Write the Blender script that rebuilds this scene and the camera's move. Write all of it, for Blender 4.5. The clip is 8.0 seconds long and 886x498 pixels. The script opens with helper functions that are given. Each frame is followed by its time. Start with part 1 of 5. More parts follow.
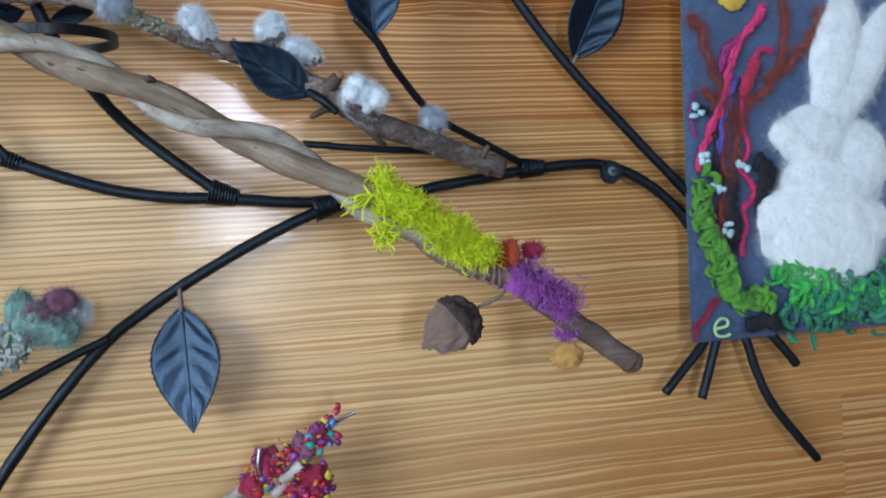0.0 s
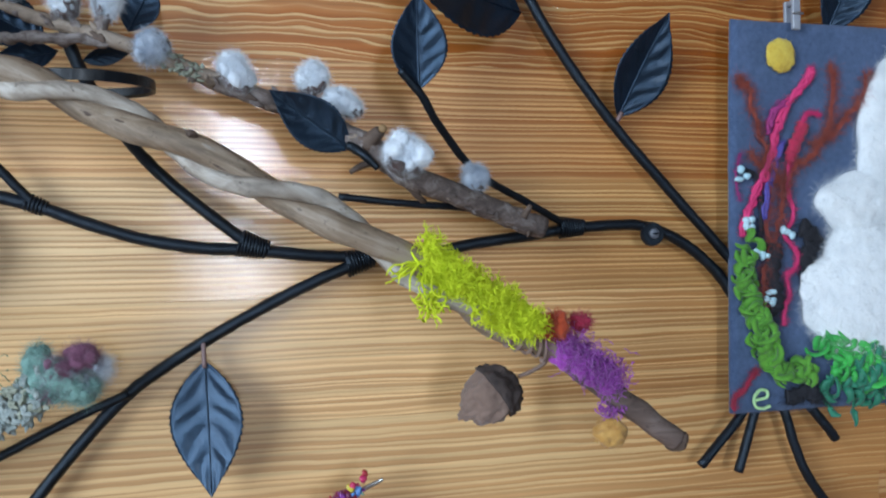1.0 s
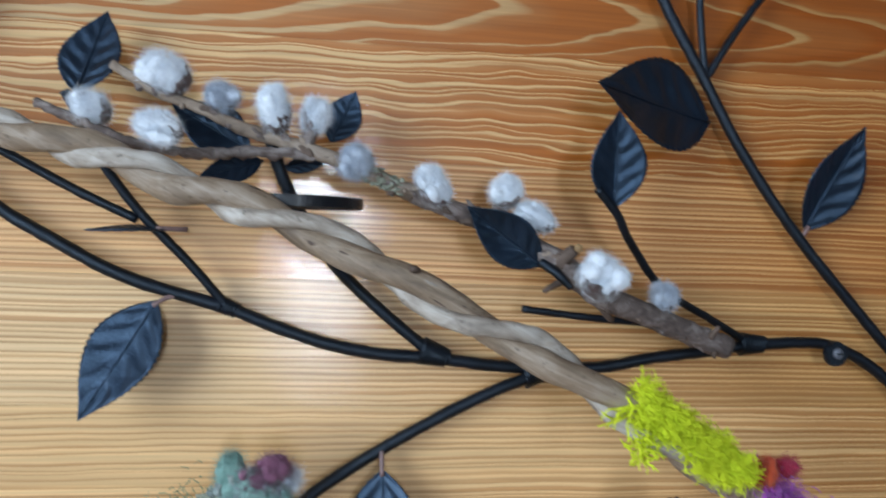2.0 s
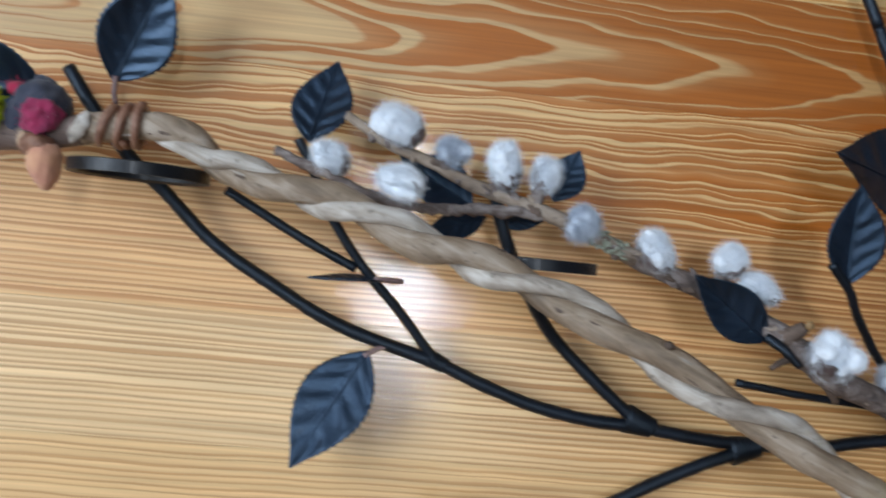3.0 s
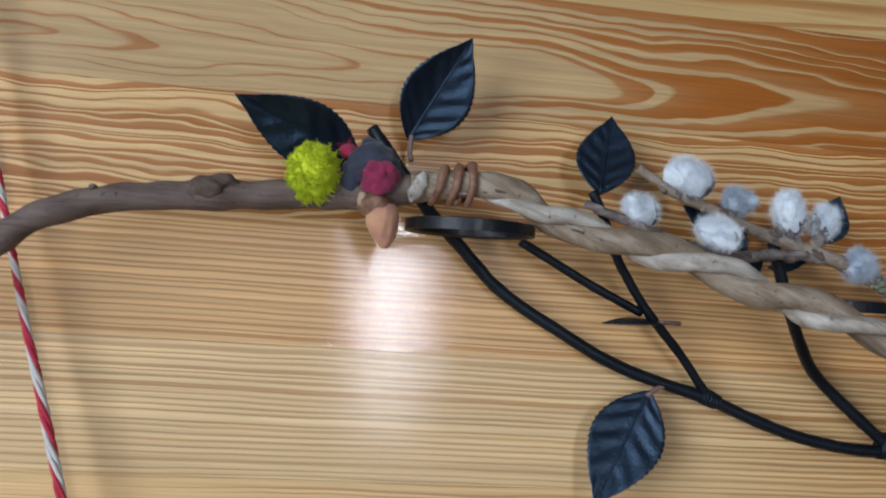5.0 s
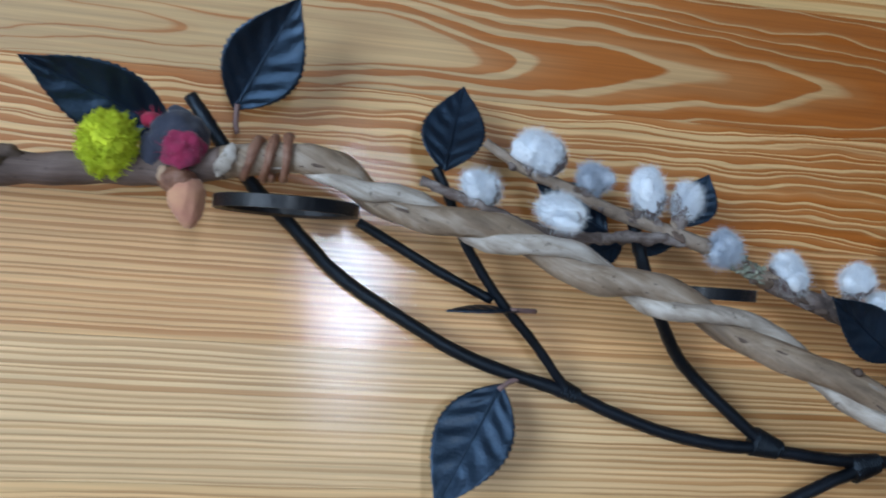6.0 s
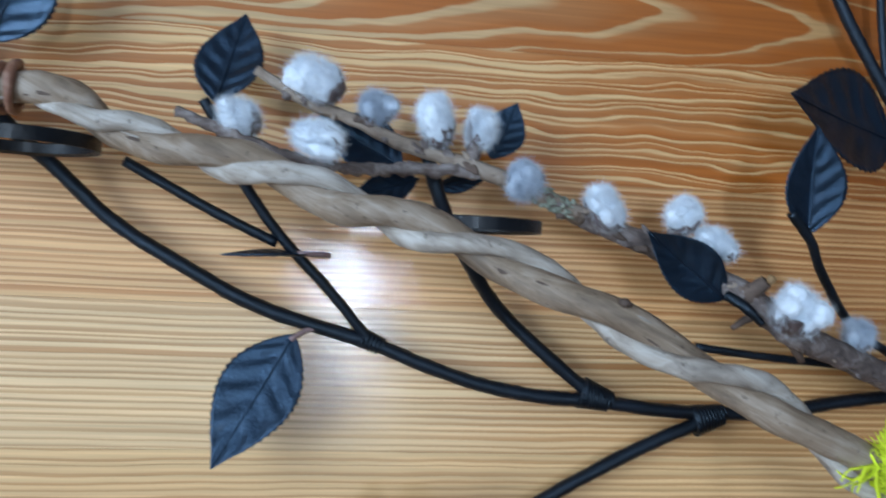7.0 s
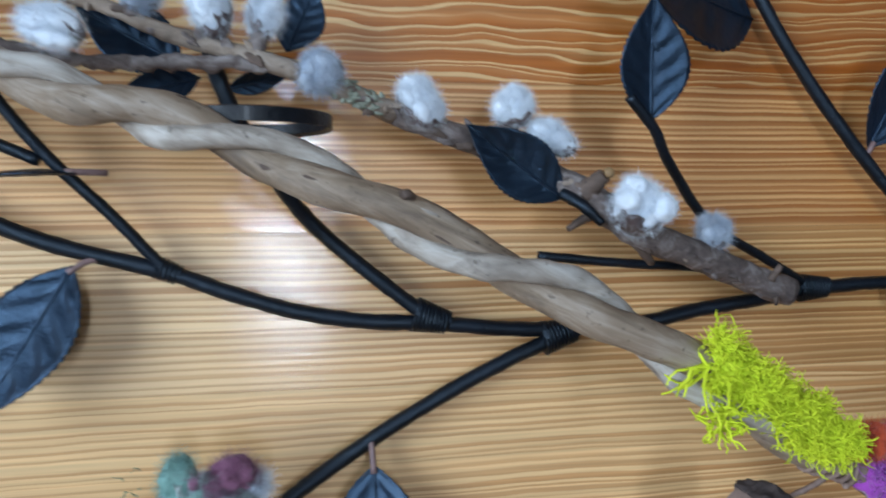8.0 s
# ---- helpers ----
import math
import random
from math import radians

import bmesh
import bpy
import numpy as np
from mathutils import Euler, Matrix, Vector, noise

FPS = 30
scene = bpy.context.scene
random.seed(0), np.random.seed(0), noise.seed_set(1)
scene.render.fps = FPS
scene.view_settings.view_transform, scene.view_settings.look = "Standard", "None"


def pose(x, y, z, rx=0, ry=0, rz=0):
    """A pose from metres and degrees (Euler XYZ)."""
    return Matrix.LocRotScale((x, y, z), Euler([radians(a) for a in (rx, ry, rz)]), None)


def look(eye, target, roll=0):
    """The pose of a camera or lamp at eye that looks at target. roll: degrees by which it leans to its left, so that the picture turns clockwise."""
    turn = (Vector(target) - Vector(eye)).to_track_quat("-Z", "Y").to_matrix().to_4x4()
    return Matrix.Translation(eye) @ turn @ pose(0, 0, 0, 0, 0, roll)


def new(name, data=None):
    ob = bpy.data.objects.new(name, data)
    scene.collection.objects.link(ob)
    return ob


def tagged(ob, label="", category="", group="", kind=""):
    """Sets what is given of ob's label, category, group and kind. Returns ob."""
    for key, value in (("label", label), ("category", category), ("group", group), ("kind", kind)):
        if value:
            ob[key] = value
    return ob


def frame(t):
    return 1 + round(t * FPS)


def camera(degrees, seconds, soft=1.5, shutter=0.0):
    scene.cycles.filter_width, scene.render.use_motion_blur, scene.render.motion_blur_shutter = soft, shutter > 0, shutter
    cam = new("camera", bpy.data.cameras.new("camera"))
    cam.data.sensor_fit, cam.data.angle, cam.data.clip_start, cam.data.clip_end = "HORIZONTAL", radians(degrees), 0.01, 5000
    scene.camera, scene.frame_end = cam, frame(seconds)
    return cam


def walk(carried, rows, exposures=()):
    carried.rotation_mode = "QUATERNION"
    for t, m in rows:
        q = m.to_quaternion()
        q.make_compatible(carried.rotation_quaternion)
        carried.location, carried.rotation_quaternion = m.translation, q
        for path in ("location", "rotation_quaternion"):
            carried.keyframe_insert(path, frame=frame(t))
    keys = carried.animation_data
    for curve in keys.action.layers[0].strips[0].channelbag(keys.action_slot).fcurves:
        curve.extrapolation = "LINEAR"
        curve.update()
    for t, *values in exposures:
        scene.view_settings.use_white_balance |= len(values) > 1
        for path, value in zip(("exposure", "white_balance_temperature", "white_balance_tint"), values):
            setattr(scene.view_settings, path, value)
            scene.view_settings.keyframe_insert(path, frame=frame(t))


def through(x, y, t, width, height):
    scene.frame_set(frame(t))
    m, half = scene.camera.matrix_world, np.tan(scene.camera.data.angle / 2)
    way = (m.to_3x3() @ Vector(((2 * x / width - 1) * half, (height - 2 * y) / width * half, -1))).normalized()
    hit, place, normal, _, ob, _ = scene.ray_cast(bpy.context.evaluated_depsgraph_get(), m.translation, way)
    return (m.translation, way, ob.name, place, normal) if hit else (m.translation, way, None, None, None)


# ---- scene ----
# ---- the camera and its walk ----
cam = camera(54.74, 8.0, soft=1.9, shutter=0.4)
ROWS = [
    (0.0, -0.1050, -0.4385, 1.5041, 88.77, 3.18, -13.73),
    (0.5, -0.1140, -0.4235, 1.5123, 88.64, 0.89, -14.13),
    (1.0, -0.1202, -0.4169, 1.5229, 90.24, 1.02, -14.11),
    (1.2, -0.1243, -0.4213, 1.5300, 90.52, 0.78, -12.25),
    (2.3, -0.1879, -0.3960, 1.5738, 91.89, -3.03, -8.52),
    (2.5, -0.1938, -0.3976, 1.5750, 92.14, -3.30, -6.02),
    (3.0, -0.2355, -0.3853, 1.5763, 93.08, -5.21, -5.19),
    (3.5, -0.3044, -0.3908, 1.5839, 94.55, -3.75, -5.48),
    (4.0, -0.3536, -0.3946, 1.5822, 95.42, -3.44, -4.42),
    (4.2, -0.3636, -0.3967, 1.5829, 95.68, -3.45, -4.40),
    (5.3, -0.3859, -0.3772, 1.5682, 94.82, -3.76, -10.67),
    (5.5, -0.3720, -0.3697, 1.5657, 94.83, -3.94, -11.50),
    (6.0, -0.3226, -0.3645, 1.5787, 94.08, -3.52, -10.25),
    (6.5, -0.2717, -0.3592, 1.5756, 93.90, -4.08, -9.18),
    (7.0, -0.2258, -0.3519, 1.5658, 93.24, -2.27, -8.67),
    (7.5, -0.1903, -0.3419, 1.5583, 91.51, 1.00, -8.60),
    (8.0, -0.1676, -0.3207, 1.5506, 90.41, 1.11, -11.63),
]
walk(cam, [(t, pose(x, y, z, rx, ry, rz)) for t, x, y, z, rx, ry, rz in ROWS],
     exposures=[(0.0, 0.00, 5920, 10), (1.2, 0.10, 6000, 11), (2.5, 0.07, 6200, 12), (3.5, -0.09, 6500, 16), (4.2, -0.36, 6650, 20), (5.3, -0.35, 6250, 12), (6.0, -0.22, 5760, 11), (6.5, -0.05, 5520, 9), (7.5, 0.03, 5520, 9), (8.0, 0.07, 5720, 10)])

# ---- light ----
world = bpy.data.worlds.new("daylight")
scene.world = world
world.use_nodes = True
wn = world.node_tree.nodes
sky = wn.new("ShaderNodeTexSky")
sky.sky_type = "NISHITA"
sky.sun_disc = False
sky.sun_elevation, sky.sun_rotation = radians(38), radians(-120)
world.node_tree.links.new(sky.outputs[0], wn["Background"].inputs[0])
wn["Background"].inputs[1].default_value = 0.12


def window_light(name, size_x, size_y, power, colour, m):
    data = bpy.data.lights.new(name, "AREA")
    data.shape, data.size, data.size_y = "RECTANGLE", size_x, size_y
    data.energy, data.color = power, colour
    ob = new(name, data)
    ob.matrix_world = m
    return ob


# daylight in the two window openings
window_light("daylight_side", 1.5, 1.5, 62, (0.73, 0.88, 1.0), look((-1.67, -1.65, 1.75), (0, -1.65, 1.75)))
window_light("daylight_back", 0.18, 0.80, 22, (0.84, 0.94, 1.0), look((-0.08, -3.06, 1.67), (-0.08, 0, 1.67)))


# ---- materials ----
def material(name):
    m = bpy.data.materials.new(name)
    m.use_nodes = True
    nt = m.node_tree
    return m, nt.nodes, nt.links, nt.nodes["Principled BSDF"]


def node(ns, kind, **values):
    n = ns.new(kind)
    for k, v in values.items():
        if k in n.inputs:
            n.inputs[k].default_value = v
    return n


def maths(ns, ls, op, a, b=None, c=None):
    n = ns.new("ShaderNodeMath")
    n.operation = op
    for i, v in enumerate((a, b, c)):
        if v is None:
            continue
        if isinstance(v, (int, float)):
            n.inputs[i].default_value = v
        else:
            ls.new(v, n.inputs[i])
    return n.outputs[0]


def ramp(ns, ls, fac, stops, mode="LINEAR"):
    r = ns.new("ShaderNodeValToRGB")
    r.color_ramp.interpolation = mode
    e = r.color_ramp.elements
    while len(e) < len(stops):
        e.new(0.5)
    for el, (p, c) in zip(e, stops):
        el.position, el.color = p, (*c, 1)
    ls.new(fac, r.inputs[0])
    return r.outputs[0]


def noise_of(ns, ls, scale, detail=4.0, rough=0.55, stretch=None, distortion=0.0, lie=0.0):
    """Noise in metres; stretch: its scale along each axis, after the axes are turned by lie degrees about y."""
    tc = ns.new("ShaderNodeTexCoord")
    n = node(ns, "ShaderNodeTexNoise", Scale=scale, Detail=detail, Roughness=rough, Distortion=distortion)
    if stretch:
        mp = ns.new("ShaderNodeMapping")
        mp.inputs["Scale"].default_value = stretch
        vr = ns.new("ShaderNodeVectorRotate")
        vr.rotation_type = "Y_AXIS"
        vr.inputs["Angle"].default_value = radians(lie)
        ls.new(tc.outputs["Object"], vr.inputs["Vector"])
        ls.new(vr.outputs[0], mp.inputs[0])
        ls.new(mp.outputs[0], n.inputs["Vector"])
    else:
        ls.new(tc.outputs["Object"], n.inputs["Vector"])
    return n.outputs["Fac"]


def bumped(ns, ls, bs, height, strength, distance):
    b = node(ns, "ShaderNodeBump", Strength=strength, Distance=distance)
    ls.new(height, b.inputs["Height"])
    ls.new(b.outputs[0], bs.inputs["Normal"])
    return b


def mottled(name, dark, light, scale=200.0, rough=0.7, bump=0.3, depth=0.0006, stretch=None, metallic=0.0, specular=0.5, sheen=0.0, contrast=(0.3, 0.7), through=0.0):
    """A surface whose colour and relief vary at two scales."""
    m, ns, ls, bs = material(name)
    fine = noise_of(ns, ls, scale, 5, 0.6, stretch)
    wide = noise_of(ns, ls, scale * 0.17, 2, 0.5, stretch)
    mix = maths(ns, ls, "MULTIPLY_ADD", fine, 0.6, maths(ns, ls, "MULTIPLY", wide, 0.4))
    ls.new(ramp(ns, ls, mix, [(contrast[0], dark), (contrast[1], light)]), bs.inputs["Base Color"])
    bs.inputs["Roughness"].default_value = rough
    bs.inputs["Metallic"].default_value = metallic
    bs.inputs["Specular IOR Level"].default_value = specular
    bs.inputs["Sheen Weight"].default_value = sheen
    if through:
        bs.inputs["Subsurface Weight"].default_value = through
        bs.inputs["Subsurface Radius"].default_value = (0.004, 0.004, 0.004)
        bs.inputs["Subsurface Scale"].default_value = 0.5
    if bump:
        bumped(ns, ls, bs, mix, bump, depth)
    return m


def pine(name, seed, heart, height, sway, waves, rings, late, light, dark, warp=0.0008, blot=0.35, uneven=2.2, pith=None, drift=None, polish=0.05):
    """Varnished pine cut from growth rings: the board lies `height` from the pith, whose line runs `heart` metres above its middle and sways along the grain."""
    m, ns, ls, bs = material(name)
    tc = ns.new("ShaderNodeTexCoord")
    sep = ns.new("ShaderNodeSeparateXYZ")
    ls.new(tc.outputs["Object"], sep.inputs[0])
    u, v = sep.outputs[0], sep.outputs[2]

    def field(su, sv, detail, shift):
        c = ns.new("ShaderNodeCombineXYZ")
        ls.new(maths(ns, ls, "MULTIPLY_ADD", u, su, shift), c.inputs[0])
        ls.new(maths(ns, ls, "MULTIPLY", v, sv), c.inputs[1])
        n = node(ns, "ShaderNodeTexNoise", Scale=1.0, Detail=detail, Roughness=0.5)
        ls.new(c.outputs[0], n.inputs["Vector"])
        return maths(ns, ls, "SUBTRACT", n.outputs["Fac"], 0.5)

    h = maths(ns, ls, "MULTIPLY_ADD", field(waves, waves * 0.9, 2.0, seed * 7.31), sway, height)
    if pith:  # the grain closes round a knot, rising away from it
        h = maths(ns, ls, "ADD", h, maths(ns, ls, "MULTIPLY", maths(ns, ls, "ABSOLUTE", maths(ns, ls, "SUBTRACT", u, pith[0])), pith[1]))
    vv = maths(ns, ls, "MULTIPLY_ADD", field(9.0, 30.0, 3.0, seed * 3.7), warp * 4, maths(ns, ls, "SUBTRACT", v, heart))
    d = maths(ns, ls, "SQRT", maths(ns, ls, "ADD", maths(ns, ls, "MULTIPLY", vv, vv), maths(ns, ls, "MULTIPLY", h, h)))
    ring = maths(ns, ls, "MULTIPLY", d, rings)
    # good and lean years: the rings stand unevenly
    lean = ns.new("ShaderNodeTexNoise")
    lean.noise_dimensions = "1D"
    lean.inputs["Scale"].default_value, lean.inputs["Detail"].default_value = 0.45, 2.0
    ls.new(maths(ns, ls, "ADD", ring, seed * 13.7), lean.inputs["W"])
    ring = maths(ns, ls, "MULTIPLY_ADD", maths(ns, ls, "SUBTRACT", lean.outputs["Fac"], 0.5), uneven, ring)
    saw = maths(ns, ls, "FRACT", ring)
    year = ns.new("ShaderNodeTexWhiteNoise")
    year.noise_dimensions = "1D"
    ls.new(maths(ns, ls, "ADD", maths(ns, ls, "FLOOR", ring), seed * 11.3), year.inputs["W"])
    shifted = maths(ns, ls, "MULTIPLY_ADD", field(5.0, 16.0, 3.0, seed * 5.1), blot * 2, saw)
    if drift:  # heartwood: the late wood widens along the board
        more = maths(ns, ls, "MULTIPLY", maths(ns, ls, "SUBTRACT", u, drift[0]), drift[1])
        shifted = maths(ns, ls, "ADD", shifted, maths(ns, ls, "MINIMUM", maths(ns, ls, "MAXIMUM", more, -0.45), 0.40))
    mid = tuple(0.18 * a + 0.82 * b for a, b in zip(light, dark))
    soft = tuple(0.88 * a + 0.12 * b for a, b in zip(light, dark))
    tone = ramp(ns, ls, shifted, [(0.0, light), (max(0.04, 0.90 - late), soft), (1.0 - late, mid), (0.90, dark), (0.985, dark)])
    # each ring ends sharply
    line, span = ((0.95,) * 3, 0.17) if warp > 0.004 else ((0.55,) * 3, 0.07)
    edge = ramp(ns, ls, saw, [(0.0, line), (span * 0.55, line if warp > 0.004 else tuple(0.5 * q for q in line)), (span, (0, 0, 0)), (0.97, (0, 0, 0)), (1.0, line)])
    m0 = ns.new("ShaderNodeMix")
    m0.data_type = "RGBA"
    ls.new(edge, m0.inputs["Factor"])
    ls.new(tone, m0.inputs["A"])
    m0.inputs["B"].default_value = (*soft, 1)
    mixn = ns.new("ShaderNodeMix")
    mixn.data_type = "RGBA"
    ls.new(maths(ns, ls, "MULTIPLY", year.outputs["Value"], 0.22 if warp > 0.004 else 0.42), mixn.inputs["Factor"])
    ls.new(m0.outputs["Result"], mixn.inputs["A"])
    mixn.inputs["B"].default_value = (*tuple(0.55 * a + 0.45 * b for a, b in zip(light, dark)), 1)
    wood = mixn.outputs["Result"]
    if drift and warp < 0.004:  # sapwood: the rings stay faint away from the heart
        sap = ns.new("ShaderNodeMix")
        sap.data_type = "RGBA"
        faint = maths(ns, ls, "MULTIPLY", maths(ns, ls, "SUBTRACT", drift[0] + 0.08, u), 3.0)
        ls.new(maths(ns, ls, "MINIMUM", maths(ns, ls, "MAXIMUM", faint, 0.0), 0.22), sap.inputs["Factor"])
        ls.new(wood, sap.inputs["A"])
        sap.inputs["B"].default_value = (*tuple(0.8 * a + 0.2 * b for a, b in zip(light, dark)), 1)
        wood = sap.outputs["Result"]
    if drift:  # towards +x the wood turns darker and deeper amber
        deep = ns.new("ShaderNodeMix")
        deep.data_type, deep.blend_type = "RGBA", "MULTIPLY"
        rightward = maths(ns, ls, "MULTIPLY", maths(ns, ls, "SUBTRACT", u, drift[0]), 3.4)
        ls.new(maths(ns, ls, "MINIMUM", maths(ns, ls, "MAXIMUM", rightward, 0.0), 1.0), deep.inputs["Factor"])
        ls.new(wood, deep.inputs["A"])
        deep.inputs["B"].default_value = (0.70, 0.56, 0.38, 1) if polish < 0.08 else (0.78, 0.66, 0.48, 1)
        wood = deep.outputs["Result"]
    # fine fibres along the board and broad stains
    fib = noise_of(ns, ls, 1.0, 4, 0.65, (16, 16, 1100))
    stain = noise_of(ns, ls, 1.0, 3, 0.5, (5, 5, 30))
    streak = noise_of(ns, ls, 1.0, 3, 0.6, (5, 5, 430))
    tint = maths(ns, ls, "ADD", maths(ns, ls, "MULTIPLY", fib, 0.5), maths(ns, ls, "MULTIPLY_ADD", stain, 0.30, 0.60))
    tint = maths(ns, ls, "ADD", tint, maths(ns, ls, "MULTIPLY_ADD", streak, 0.80, -0.38))
    mul = ns.new("ShaderNodeMix")
    mul.data_type, mul.blend_type = "RGBA", "MULTIPLY"
    mul.inputs["Factor"].default_value = 1.0
    ls.new(wood, mul.inputs["A"])
    grey = ns.new("ShaderNodeCombineColor")
    for i in range(3):
        ls.new(tint, grey.inputs[i])
    ls.new(grey.outputs[0], mul.inputs["B"])
    ls.new(mul.outputs["Result"], bs.inputs["Base Color"])
    bs.inputs["Roughness"].default_value = 0.40
    bs.inputs["Specular IOR Level"].default_value = 0.40
    bs.inputs["Coat Weight"].default_value = 0.75 if polish < 0.08 else 0.45 if polish < 0.12 else 0.25
    bs.inputs["Coat Roughness"].default_value = polish
    relief = maths(ns, ls, "ADD", maths(ns, ls, "MULTIPLY", saw, 0.5), fib)
    b = bumped(ns, ls, bs, relief, 0.30, 0.00016)
    ls.new(b.outputs[0], bs.inputs["Coat Normal"])
    return m


def painted_metal(name, base, light, rough, coat=0.0, gloss=0.36, tint=(1, 1, 1)):
    m, ns, ls, bs = material(name)
    fine = noise_of(ns, ls, 900, 4, 0.6)
    wide = noise_of(ns, ls, 60, 3, 0.5)
    ls.new(ramp(ns, ls, wide, [(0.35, base), (0.7, light)]), bs.inputs["Base Color"])
    ls.new(maths(ns, ls, "MULTIPLY_ADD", wide, 0.3, rough - 0.15), bs.inputs["Roughness"])
    bs.inputs["Specular IOR Level"].default_value = gloss
    bs.inputs["Specular Tint"].default_value = (*tint, 1)
    bs.inputs["Coat Weight"].default_value = coat
    bs.inputs["Coat Roughness"].default_value = 0.2
    bumped(ns, ls, bs, maths(ns, ls, "ADD", fine, noise_of(ns, ls, 260, 2, 0.5)), 0.5, 0.0006)
    return m


def bark(name, dark, mid, light, stretch, rough=0.75, lie=0.0):
    m, ns, ls, bs = material(name)
    a = noise_of(ns, ls, 1.0, 6, 0.65, stretch, 0.6, lie)
    b = noise_of(ns, ls, 42.0, 3, 0.5)
    spots = noise_of(ns, ls, 420.0, 3, 0.5)
    mix = maths(ns, ls, "ADD", maths(ns, ls, "MULTIPLY", a, 0.6), maths(ns, ls, "MULTIPLY", b, 0.4))
    tone = ramp(ns, ls, mix, [(0.3, dark), (0.48, mid), (0.68, light)])
    dots = ramp(ns, ls, spots, [(0.27, (0.25, 0.22, 0.2)), (0.36, (1, 1, 1))])
    mul = ns.new("ShaderNodeMix")
    mul.data_type, mul.blend_type = "RGBA", "MULTIPLY"
    mul.inputs["Factor"].default_value = 0.8
    ls.new(tone, mul.inputs["A"])
    ls.new(dots, mul.inputs["B"])
    ls.new(mul.outputs["Result"], bs.inputs["Base Color"])
    bs.inputs["Roughness"].default_value = rough
    bumped(ns, ls, bs, mix, 0.8, 0.0022)
    return m


# blue of the window's reflection is put into base colour and specular tint
BLACK = painted_metal("black painted iron", (0.002, 0.0025, 0.004), (0.005, 0.006, 0.010), 0.44, 0.0, 0.55, (0.66, 0.82, 1.0))
LEAF = painted_metal("black painted leaf metal", (0.0025, 0.0040, 0.0075), (0.005, 0.009, 0.018), 0.37, 0.08, 1.0, (0.42, 0.66, 1.0))
RING = painted_metal("satin black ring metal", (0.003, 0.004, 0.006), (0.006, 0.008, 0.013), 0.38, 0.12)
STEM = mottled("bare copper-brown stem", (0.16, 0.09, 0.08), (0.30, 0.20, 0.19), 300, 0.5)
STICK = bark("weathered vine bark", (0.075, 0.050, 0.034), (0.255, 0.185, 0.125), (0.50, 0.42, 0.345), (26, 130, 200), 0.6, -27)
STICK_DARK = bark("brown twig bark", (0.035, 0.022, 0.016), (0.10, 0.066, 0.048), (0.20, 0.14, 0.11), (60, 60, 120))
VINE = bark("bleached vine wood", (0.11, 0.082, 0.062), (0.385, 0.33, 0.275), (0.66, 0.62, 0.57), (45, 130, 200), 0.65, -20)
BROWN = bark("brown vine bark", (0.05, 0.033, 0.027), (0.14, 0.095, 0.078), (0.25, 0.19, 0.165), (20, 120, 220))
TENDRIL = bark("red-brown tendril", (0.08, 0.03, 0.02), (0.22, 0.10, 0.06), (0.38, 0.22, 0.15), (200, 200, 200), 0.5)
TWIG = bark("grey-brown willow bark", (0.03, 0.021, 0.017), (0.14, 0.105, 0.092), (0.42, 0.37, 0.345), (150, 150, 190))
TWIG_PALE = bark("pale willow bark", (0.10, 0.07, 0.052), (0.26, 0.195, 0.145), (0.42, 0.345, 0.28), (120, 120, 160))
COTTON = mottled("white catkin down", (0.72, 0.77, 0.84), (0.92, 0.95, 0.98), 300, 0.95, 0.5, 0.0008, sheen=0.3)
SILVER_DOWN = mottled("silver grey catkin down", (0.30, 0.36, 0.46), (0.70, 0.75, 0.82), 260, 0.9, 0.5, 0.0008, sheen=0.3)
SCALE = mottled("dark bud scale", (0.03, 0.022, 0.022), (0.15, 0.10, 0.09), 250, 0.4)
LICHEN = mottled("pale green lichen", (0.12, 0.13, 0.09), (0.52, 0.54, 0.43), 420, 0.9, 0.8, 0.001)
MOSS = mottled("chartreuse dyed moss", (0.60, 0.72, 0.010), (0.86, 0.92, 0.03), 150, 0.8, 0.2, through=0.0)
MOSS_BALL = mottled("lime dyed moss", (0.44, 0.56, 0.010), (0.72, 0.78, 0.03), 200, 0.8, 0.2)
PURPLE = mottled("purple dyed wool", (0.22, 0.02, 0.27), (0.52, 0.11, 0.60), 160, 0.9, 0.3, sheen=0.3)
ORANGE_FELT = mottled("orange felt", (0.26, 0.025, 0.012), (0.58, 0.09, 0.02), 140, 0.95, 0.5, 0.001, sheen=0.2)
CRIMSON = mottled("crimson felt", (0.20, 0.01, 0.03), (0.55, 0.03, 0.09), 160, 0.95, 0.5, 0.001, sheen=0.2)
RASPBERRY = mottled("raspberry and plum felt", (0.10, 0.015, 0.04), (0.48, 0.03, 0.11), 130, 0.95, 0.6, 0.001, sheen=0.2)
INDIGO = mottled("slate indigo felt", (0.018, 0.020, 0.032), (0.05, 0.055, 0.085), 150, 0.95, 0.5, 0.001, sheen=0.2)
PEACH = mottled("peach and amber felt", (0.46, 0.19, 0.14), (0.68, 0.38, 0.20), 110, 0.9, 0.5, 0.001, sheen=0.2)
NUT = mottled("taupe felt nut", (0.16, 0.10, 0.075), (0.27, 0.18, 0.14), 160, 0.95, 0.6, 0.001, sheen=0.2)
CAP = mottled("dark umber cap", (0.030, 0.022, 0.020), (0.085, 0.06, 0.052), 200, 0.95, 0.7, 0.001)
GOLD_FELT = mottled("ochre felt", (0.45, 0.22, 0.045), (0.68, 0.42, 0.13), 160, 0.95, 0.6, 0.001, sheen=0.2)
STRING = mottled("taupe linen string", (0.16, 0.10, 0.08), (0.36, 0.26, 0.21), 500, 0.9, 0.4)
